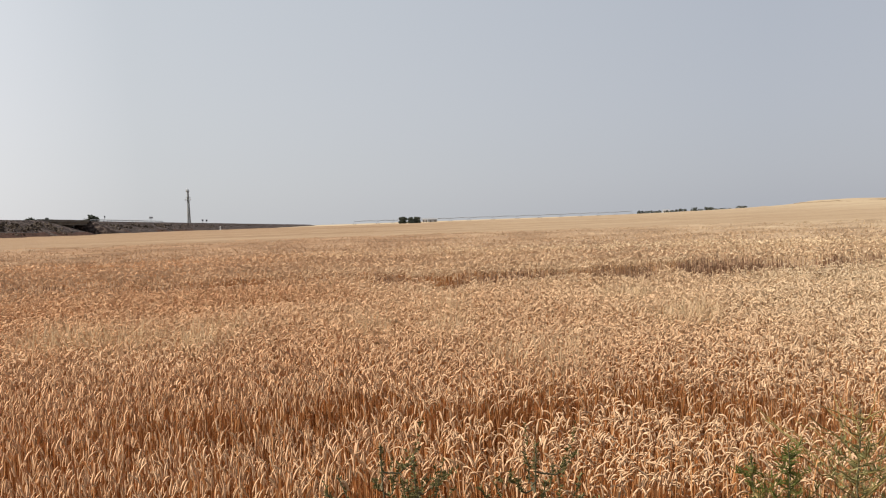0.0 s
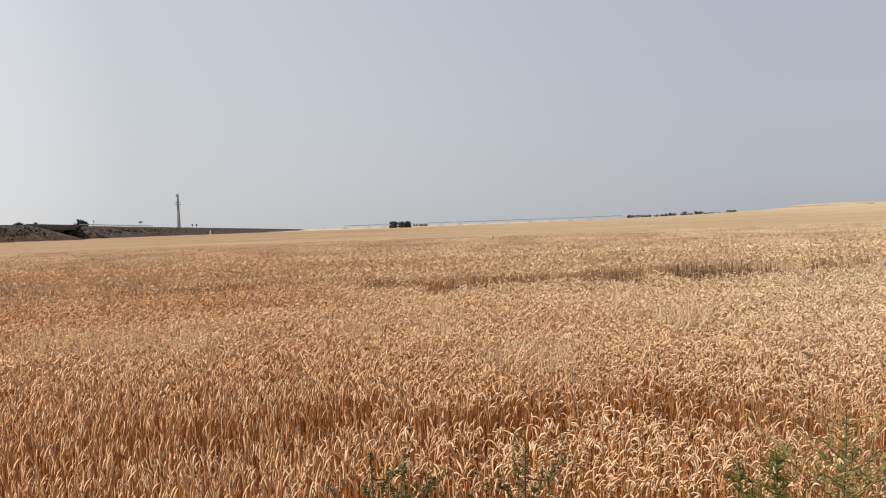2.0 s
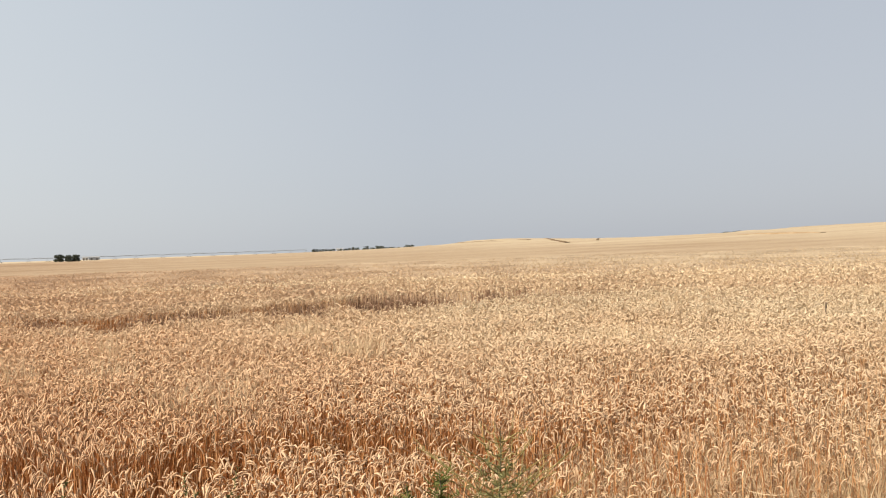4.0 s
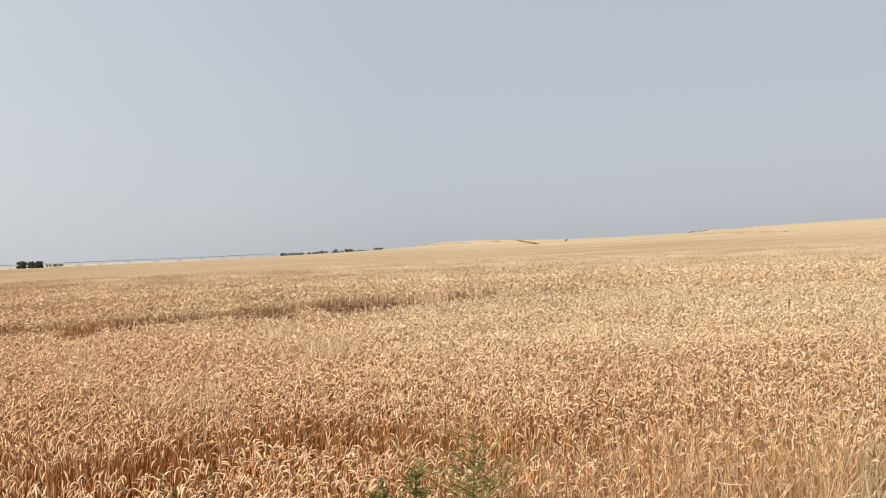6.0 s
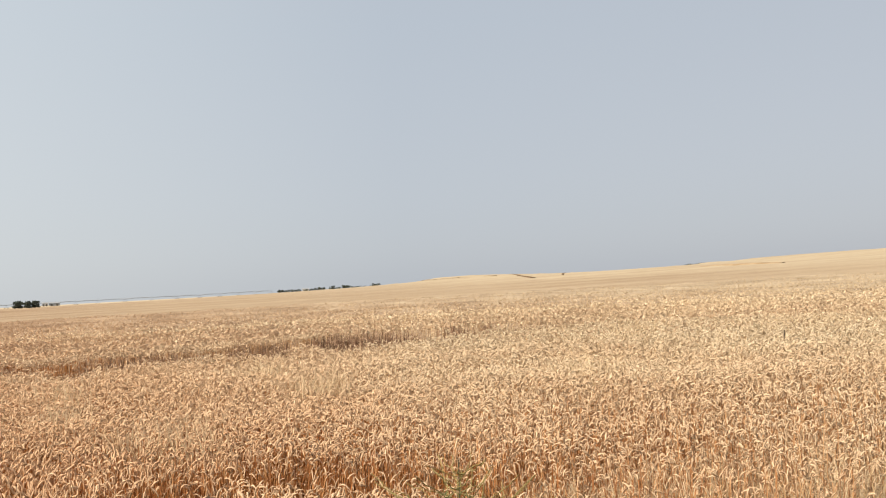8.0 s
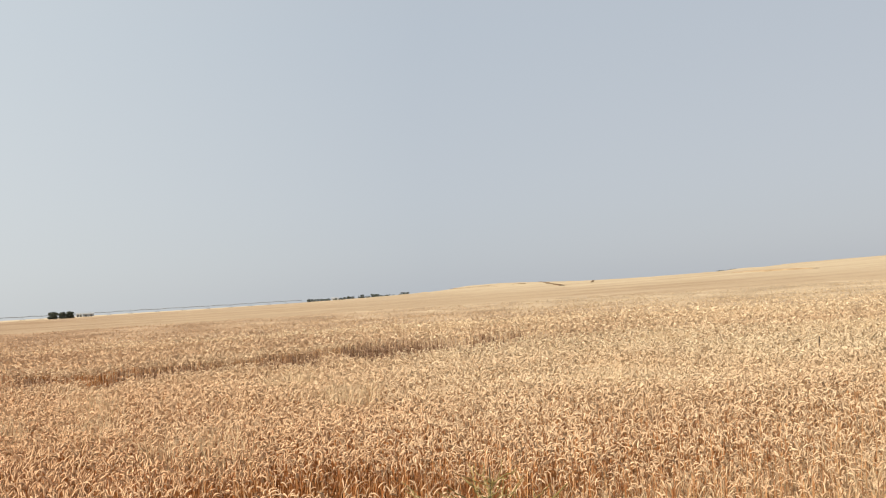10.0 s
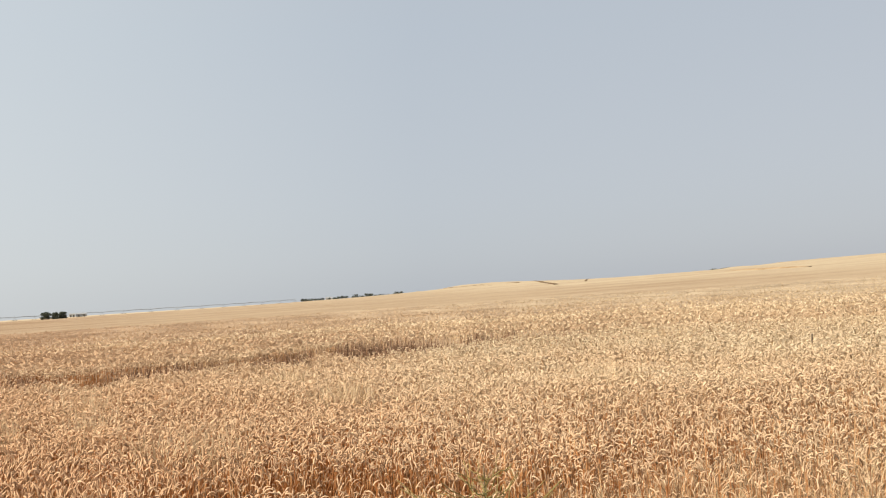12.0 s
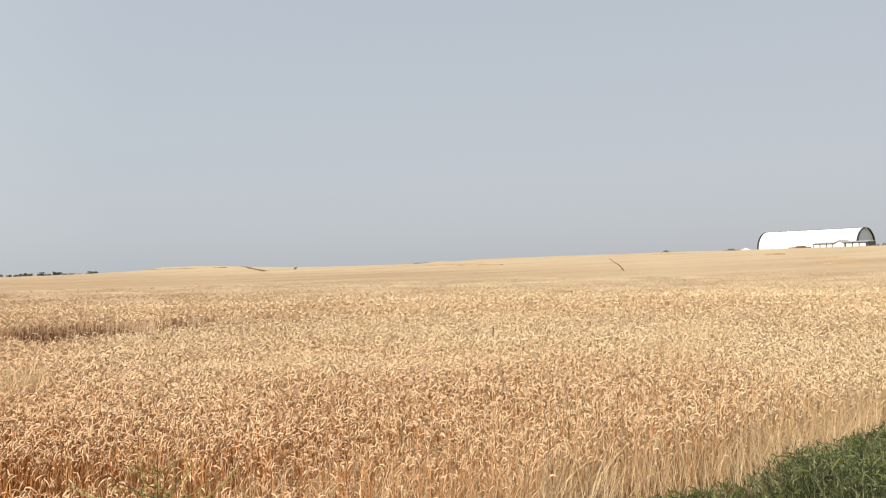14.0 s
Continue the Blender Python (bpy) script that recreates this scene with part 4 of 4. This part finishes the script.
for xa, xb in ((g0 - 0.4, gm), (gm, g1 + 0.4)):
    za, zb = (2.45, 3.7) if xa < gm else (3.7, 2.45)
    bm = bmesh.new()
    vs = [bm.verts.new(v) for v in ((xa, -0.9, za), (xb, -0.9, zb), (xb, 6.3, zb), (xa, 6.3, za), (xa, -0.9, za - 0.35), (xb, -0.9, zb - 0.35), (xb, 6.3, zb - 0.35), (xa, 6.3, za - 0.35))]
    for q in ((0, 1, 2, 3), (4, 7, 6, 5), (0, 4, 5, 1), (1, 5, 6, 2), (2, 6, 7, 3), (3, 7, 4, 0)):
        bm.faces.new([vs[i] for i in q])
    part("gable_roof", bm, ROOF_METAL, yard)
x = 0.3
while x < SHED_L - 2:
    if not g0 - 1 < x < g1:
        part("panel", box(bmesh.new(), x + 0.35, x + 2.95, 0.2, 0.5, -1.5, 2.1, bevel=0.03), WHITE_METAL, yard)
        part("post", box(bmesh.new(), x, x + 0.25, 0.0, 0.25, -1.5, 2.45), DARK_STEEL, yard)
    x += 3.05

# old straw bales between the barn and the shed
bale_rng = random.Random(3)
stack_at = ground_at(64.05, 428)
stack = thing("bale_stack", Matrix.Translation((stack_at.x, stack_at.y, stack_at.z + 0.6)) @ pose(0, 0, 0, 0, 0, -64), "low heap of weathered brown straw bales", "bale stack")
bale_bm = box(bmesh.new(), -1.2, 1.2, -0.6, 0.6, 0, 0.85, bevel=0.12)
bale_me = bpy.data.meshes.new("bale")
bale_bm.to_mesh(bale_me)
bale_bm.free()
bale_me.materials.append(BALE)
for i in range(14):
    for lay in range(1 + (3 < i < 12) + (6 < i < 10)):
        ob = new("bale", bale_me)
        ob.parent = stack
        ob.matrix_basis = pose((i - 7.0) * 1.05 + bale_rng.uniform(-0.1, 0.1), bale_rng.uniform(-0.3, 0.3), 0.55 * lay, bale_rng.uniform(-9, 9), bale_rng.uniform(-9, 9), bale_rng.uniform(-6, 6))


def yard_vehicle(az, d, length, height, mat, name, label, lift=0.55):
    c = ground_at(az, d)
    ob = thing(name, Matrix.Translation((c.x, c.y, c.z + lift)) @ pose(0, 0, 0, 0, 0, -az), label, name.replace("_", " "))
    part("body", box(bmesh.new(), -length / 2, length / 2, -1.1, 1.1, 0.55, height, bevel=0.15), mat, ob)
    part("cab", box(bmesh.new(), -length * 0.22, length * 0.2, -0.95, 0.95, height, height + 0.55, bevel=0.18), mat, ob)
    for x in (-length * 0.32, length * 0.32):
        for y in (-1.05, 1.05):
            part("wheel", rod(bmesh.new(), (x, y - 0.15, 0.42), (x, y + 0.15, 0.42), 0.42, sides=14), RUBBER, ob)


yard_vehicle(60.1, 430, 7.5, 1.25, DARK_STEEL, "farm_trailer", "low dark farm trailer on the hill's crest")
yard_vehicle(61.0, 440, 4.2, 1.35, WHITE_METAL, "van", "white van parked beside the barn")
yard_vehicle(56.1, 410, 3.6, 1.1, DARK_STEEL, "farm_trailer", "small dark trailer on the crest of the field")

# scrub at the barn's open end
scrub_c = ground_at(68.1, 430)
n = 60
srng = np.random.default_rng(4)
base = np.array(scrub_c) + srng.normal(0, 1, (n, 3)) * [2.2, 2.2, 0.2] + [0, 0, 0.8]
tip = base + srng.normal(0, 0.4, (n, 3)) + [0, 0, 1.3]
tagged(array_mesh("scrub", [(*tubes(np.stack([base, (base + tip) / 2, tip], 1), np.tile([0.15, 0.4, 0.06], (n, 1)), 3, srng), SAGE)], smooth=False),
       "grey-brown scrub beside the barn's open end", "scrub", kind="stuff")


# ---- wheel tracks across the far slope ----
def wheel_track(points, width, label, mat=DIRT, crown=0.1, name="wheel_track"):
    """A worn strip of bare soil in the crop along points given as direction and distance."""
    fine = []
    for (a0, d0), (a1, d1) in zip(points, points[1:]):
        for k in range(8):
            fine.append((a0 + (a1 - a0) * k / 8, d0 + (d1 - d0) * k / 8))
    fine.append(points[-1])
    bm = bmesh.new()
    rows = []
    for i, (az, d) in enumerate(fine):
        c = at(az, d)
        q = at(*fine[min(i + 1, len(fine) - 1)]) - at(*fine[max(i - 1, 0)])
        side = Vector((-q.y, q.x, 0)).normalized() * width / 2
        row = []
        lift = crown * (1.0 if mat is DIRT else math.sin(math.pi * (i + 0.2) / (len(fine) - 0.6)) ** 0.5)
        for f, dz in ((-1.0, -0.1), (-0.7, lift), (0.0, lift + 0.02), (0.7, lift), (1.0, -0.1)):
            p = c + side * f
            row.append(bm.verts.new((p.x, p.y, float(canopy_height(np.array(p.x), np.array(p.y))) + dz)))
        rows.append(row)
    for a, b in zip(rows, rows[1:]):
        for j in range(4):
            bm.faces.new((a[j], a[j + 1], b[j + 1], b[j]))
    bmesh.ops.recalc_face_normals(bm, faces=bm.faces)
    tagged(part(name, bm, mat), label, name.replace("_", " "), kind="structure")


wheel_track([(27.75, 380), (28.2, 362), (28.8, 315), (29.3, 250), (29.75, 200)], 1.5, "dark bare wheel track curving over the far slope")
wheel_track([(32.5, 380), (32.15, 340), (31.75, 285), (31.7, 215)], 0.8, "short dark wheel track near the crest")
wheel_track([(52.5, 225), (52.95, 148), (53.35, 100), (53.47, 86)], 0.11, "thin dark wheel track on the slope")
wheel_track([(22.3, 372), (24.0, 352), (26.0, 338), (27.3, 330)], 0.55, "faint wheel track below the crest of the field")
wheel_track([(31.5, 345), (34.0, 338), (36.5, 330), (38.5, 318)], 0.55, "faint wheel track below the crest of the field")


# short strips of lodged wheat that catch the light on the slope below the barn
for points, width, crown in (([(62.2, 180), (63.3, 181)], 2.0, 0.3), ([(64.5, 124), (66.0, 122.5), (67.2, 123)], 1.6, 0.24), ([(65.0, 95), (66.4, 93.5), (67.7, 94)], 1.4, 0.2),
                             ([(54.9, 300), (56.2, 296), (57.5, 294)], 2.4, 0.4), ([(40.6, 196), (43.0, 186), (45.4, 178)], 1.8, 0.28)):
    wheel_track(points, width, "low strip of lodged brownish wheat on the slope", LODGED, crown, "lodged_strip")


# ---- weeds at the field's margin ----
def curve_points(a, b, sag, n, rng):
    a, b = np.array(a, dtype=float), np.array(b, dtype=float)
    u = np.linspace(0, 1, n)[:, None]
    p = a + (b - a) * u
    p[:, 2] += sag * np.sin(np.pi * u[:, 0])
    p[1:-1] += rng.normal(0, 0.006, (n - 2, 3))
    return p


def small_leaves(rng, line, count, length, width, mat, name, parent, up=(0.2, 1.3)):
    """Leaves set along a branch."""
    t = rng.uniform(0.12, 1, count)
    k = len(line) - 1
    i = np.minimum((t * k).astype(int), k - 1)
    f = (t * k - i)[:, None]
    p = line[i] * (1 - f) + line[i + 1] * f
    chunk = blades(rng, p[:, 0], p[:, 1], p[:, 2], rng.uniform(0.5, 1.1, count) * length, rng.uniform(0.6, 1.2, count) * width,
                   rng.uniform(-0.5, 0.9, count), 4, rng.uniform(*up, count))
    return tagged(array_mesh(name, [(*chunk, mat)], parent), kind="stuff")


def bushy_weed(az, d, height, spread, seed, label, branches=9):
    """An open candelabra of stems, with dark clumps of short leaves towards their tips."""
    rng = np.random.default_rng(seed)
    c = at(az, d)
    ob = thing("bushy_weed", Matrix.Translation((c.x, c.y, float(land(c.x, c.y)))), label, "weed", "bushy weeds")
    main = curve_points((0, 0, 0), (rng.normal(0, 0.05), rng.normal(0, 0.03), height), 0, 8, rng)
    array_mesh("main_stem", [(*tubes(main[None], np.linspace(0.007, 0.003, 8)[None], 5, rng), WEED_STEM)], ob)
    small_leaves(rng, main[6:], 60, 0.021, 0.0034, WEED_BLUE, "foliage", ob, (0.0, 1.4))
    for k in range(branches):
        t = 0.58 + 0.34 * (k + 0.5) / branches
        start = main[int(t * 7)] * (1 - t * 7 % 1) + main[int(t * 7) + 1] * (t * 7 % 1)
        a = k * 2.4 + rng.uniform(-0.5, 0.5)
        reach = spread * rng.uniform(0.55, 1.1)
        top = height * (0.985 - 0.17 * reach / spread * rng.uniform(0.3, 1.0))
        end = np.array([start[0] + reach * math.cos(a), start[1] + reach * math.sin(a), max(top, start[2] + 0.05)])
        line = curve_points(start, end, -0.22 * reach, 8, rng)
        br = array_mesh("branch", [(*tubes(line[None], np.linspace(0.0042, 0.002, 8)[None], 4, rng), WEED_STEM)], ob)
        small_leaves(rng, line[3:], 62, 0.021, 0.0034, WEED_BLUE, "foliage", br, (0.0, 1.4))
        for q in range(2):
            s2 = line[3 + 2 * q]
            e2 = s2 + rng.normal(0, 0.06, 3) + [0.08 * math.cos(a), 0.08 * math.sin(a), 0.06]
            twig = curve_points(s2, e2, -0.02, 4, rng)
            small_leaves(rng, twig[1:], 26, 0.019, 0.0031, WEED_BLUE, "foliage", br, (0.0, 1.4))
    return ob


def tall_weed(az, d, height, spread, seed, label, branches=24, leaf_share=1.0):
    """A tall mustard-like weed: leafy green in the middle, with bare dark side branches that arch out and up."""
    rng = np.random.default_rng(seed)
    c = at(az, d)
    ob = thing("tall_weed", Matrix.Translation((c.x, c.y, float(land(c.x, c.y)))), label, "weed", "tall weeds")
    main = curve_points((0, 0, 0), (rng.normal(0, 0.04), rng.normal(0, 0.04), height), 0, 10, rng)
    array_mesh("main_stem", [(*tubes(main[None], np.linspace(0.008, 0.002, 10)[None], 5, rng), WEED_STEM)], ob)
    small_leaves(rng, main[4:] if leaf_share > 2 else main[4:9], int((34 if leaf_share > 2 else 60) * leaf_share), 0.055, 0.0032, WEED_GREEN if leaf_share > 2 else WEED_PALE, "foliage", ob)
    for k in range(branches):
        t = 0.36 + 0.58 * ((k + rng.uniform(0, 1)) / branches)
        i = t * 9
        start = main[int(i)] * (1 - i % 1) + main[int(i) + 1] * (i % 1)
        a = k * 2.4 + rng.uniform(-0.9, 0.9)
        reach = spread * (1.12 - t * 0.95) * rng.uniform(0.6, 1.15)
        end = start + [reach * math.cos(a), reach * math.sin(a), reach * rng.uniform(0.4, 0.85)]
        line = curve_points(start, end, rng.uniform(-0.1, 0.06) * reach, 8, rng)
        br = array_mesh("branch", [(*tubes(line[None], np.linspace(0.0030, 0.0020, 8)[None] * rng.uniform(0.8, 1.2), 4, rng), POD)], ob)
        if k % 3 == 0:
            small_leaves(rng, line[2:], 9, 0.045, 0.0018, POD, "pod_spray", br, (0.5, 1.2))
        if t < (0.97 if leaf_share > 2 else 0.8):
            small_leaves(rng, line if leaf_share > 2 else line[:4], int((9 if leaf_share > 2 else 18) * leaf_share), 0.045, 0.0028, WEED_GREEN if leaf_share > 2 else WEED_PALE, "foliage", br, (0.3, 1.4))
    return ob


for (az, d), height, spread, seed, count in zip(WEEDS, (1.07, 1.01, 1.04), (0.23, 0.13, 0.2), (61, 62, 63), (9, 4, 9)):
    bushy_weed(az, d, height, spread, seed, "dark grey-green bushy weed at the wheat's edge", count)
tall_weed(21.9, 3.5, 1.0, 0.34, 64, "leafy green weed among thin wheat at the margin", 22, 3.4)
tall_weed(20.2, 3.45, 0.94, 0.3, 65, "leafy green weed among thin wheat at the margin", 16, 3.0)
tall_weed(25.3, 3.85, 1.1, 0.7, 66, "tall branching green weed with olive seed pods", 58, 1.1)

# a dead weed stalk sticking out of the crop
stalk_rng = np.random.default_rng(17)
stalk = thing("dead_weed", Matrix.Translation((8.95, 8.78, float(land(8.95, 8.78)))), "thin dark dead weed stalk standing out of the wheat", "weed")
line = curve_points((0, 0, 0), (0.03, -0.02, 1.0), 0, 8, stalk_rng)
array_mesh("main_stem", [(*tubes(line[None], np.linspace(0.011, 0.009, 8)[None], 5, stalk_rng), BARK)], stalk)
for k in range(5):
    tip = line[4 + k % 3] + stalk_rng.normal(0, 0.02, 3) + [0, 0, 0.06]
    array_mesh("branch", [(*tubes(curve_points(line[4 + k % 3], tip, 0, 4, stalk_rng)[None], np.linspace(0.005, 0.004, 4)[None], 4, stalk_rng), BARK)], stalk)

# ---- dry grass and broken straw of the thin margin ----
dry_rng = np.random.default_rng(77)
gx = dry_rng.uniform(1.3, 11.0, 30000)
gy = dry_rng.uniform(3.0, 5.6, 30000)
keep = (gy > crop_edge(gx) - 0.25) & (dry_rng.uniform(0, 1, 30000) < np.clip((5.9 - gy) / 1.6, 0, 1)) & (smooth_noise(gx / 0.5, gy / 0.4, 51) > 0.22)
gx, gy = gx[keep], gy[keep]
m = len(gx)
dry = [(*blades(dry_rng, gx, gy, land(gx, gy), dry_rng.uniform(0.28, 0.66, m), dry_rng.uniform(0.0011, 0.0021, m), dry_rng.gamma(2, 0.2, m), 4, dry_rng.normal(1.48, 0.09, m)), PALE)]
# bleached upright stems where the crop thins out round the tall weeds
nx, ny = dry_rng.uniform(1.1, 5.2, 5200), dry_rng.uniform(3.3, 4.9, 5200)
keep = (ny > crop_edge(nx) - 0.1) & (dry_rng.uniform(0, 1, 5200) < 0.35 + 0.65 * (smooth_noise(nx / 0.35, ny / 0.3, 58) > 0.45))
nx, ny = nx[keep], ny[keep]
m = len(nx)
dry.append((*blades(dry_rng, nx, ny, land(nx, ny) + 0.1, dry_rng.uniform(0.35, 0.7, m), dry_rng.uniform(0.0015, 0.0026, m), dry_rng.gamma(2, 0.3, m), 4, dry_rng.normal(1.45, 0.12, m)), PALE))
lx, ly = dry_rng.uniform(1.8, 9.0, 70), dry_rng.uniform(3.3, 5.2, 70)
dry.append((*blades(dry_rng, lx, ly, land(lx, ly) + dry_rng.uniform(0.25, 0.6, 70), dry_rng.uniform(0.25, 0.45, 70), np.full(70, 0.0018), dry_rng.uniform(-0.3, 0.5, 70), 4, dry_rng.uniform(-0.2, 1.0, 70)), PALE))
# pale taller tufts standing out of the crop
for cx, cy, wide, count in ((-3.95, 8.6, 0.3, 150), (-3.5, 8.5, 0.25, 120), (-3.1, 8.4, 0.3, 140), (-2.4, 8.2, 0.3, 130), (-2.2, 8.9, 0.25, 90), (-0.8, 8.6, 0.3, 130), (0.0, 8.3, 0.2, 90), (-0.03, 10.4, 0.3, 130),
                            (0.5, 6.4, 0.3, 90), (0.9, 6.3, 0.25, 80), (2.55, 9.0, 0.3, 190), (2.4, 11.2, 0.35, 150), (5.2, 7.9, 0.5, 150), (9.1, 5.9, 0.6, 160), (11.4, 6.9, 0.8, 260), (12.0, 11.0, 1.5, 420), (9.4, 12.6, 0.7, 260)):
    count = int(count * 1.6)
    tx, ty = dry_rng.normal(cx, wide * 0.5, count), dry_rng.normal(cy, 0.3, count)
    dry.append((*blades(dry_rng, tx, ty, land(tx, ty) + 0.45, dry_rng.uniform(0.42, 0.68, count), np.full(count, 0.0034), dry_rng.gamma(2, 0.16, count), 3, dry_rng.normal(1.52, 0.06, count)), PALE))
tagged(array_mesh("dry_grass", dry), "thin bleached grass and broken straw at the wheat's margin", "dry grass", kind="stuff")

# ---- dense green growth on the verge ----
verge_rng = np.random.default_rng(91)
count = 11500
vx = verge_rng.uniform(3.9, 10.5, count)
vy = verge_rng.uniform(1.8, 3.9, count)
tall = np.clip((vx - 6.05 - 0.4 * (smooth_noise(vy / 0.3, 0.5, 63) - 0.5)) / 0.16, 0, 1)
limit = 3.35 + 0.4 * (1 - tall) + 0.3 * (smooth_noise(vx / 0.35, 0.3, 61) - 0.5)
keep = (vy < limit) & (vy > 1.85 + 0.7 * smooth_noise(vx / 0.5, 0.7, 64)) & (vx > 4.0 + 0.8 * smooth_noise(vy / 0.4, 0.2, 65)) & (vx < 10.4 - 1.2 * smooth_noise(vy / 0.4, 0.9, 66))
vx, vy, tall = vx[keep], vy[keep], tall[keep]
m = len(vx)
vh = (0.19 + 0.29 * tall) * (0.7 + 0.55 * smooth_noise(vx / 0.4, vy / 0.4, 62)) * np.clip((limit[keep] + 0.15 - vy) / 0.4, 0.4, 1)
green = [(*blades(verge_rng, vx, vy, land(vx, vy), vh * verge_rng.uniform(0.6, 1.1, m), verge_rng.uniform(0.002, 0.004, m), verge_rng.uniform(-0.1, 0.9, m), 4, verge_rng.normal(1.35, 0.2, m)), VERGE)]
for share in (0.95, 0.75):
    green.append((*blades(verge_rng, vx + verge_rng.normal(0, 0.03, m), vy + verge_rng.normal(0, 0.03, m), land(vx, vy) + vh * share * verge_rng.uniform(0.7, 1.0, m), verge_rng.uniform(0.03, 0.075, m),
                          verge_rng.uniform(0.0025, 0.0055, m), verge_rng.uniform(-0.6, 1.0, m), 3, verge_rng.uniform(0.3, 1.5, m)), VERGE))
q = verge_rng.integers(0, m, 420)
green.append((*blades(verge_rng, vx[q], vy[q], land(vx[q], vy[q]) + vh[q] * 0.8, verge_rng.uniform(0.07, 0.16, 420), verge_rng.uniform(0.005, 0.01, 420), verge_rng.uniform(0.2, 2.4, 420), 6, verge_rng.uniform(0.5, 1.5, 420)), WEED_GREEN))
tagged(array_mesh("verge_weeds", green), "dense dark green weeds on the verge beside the wheat", "weeds", kind="stuff")
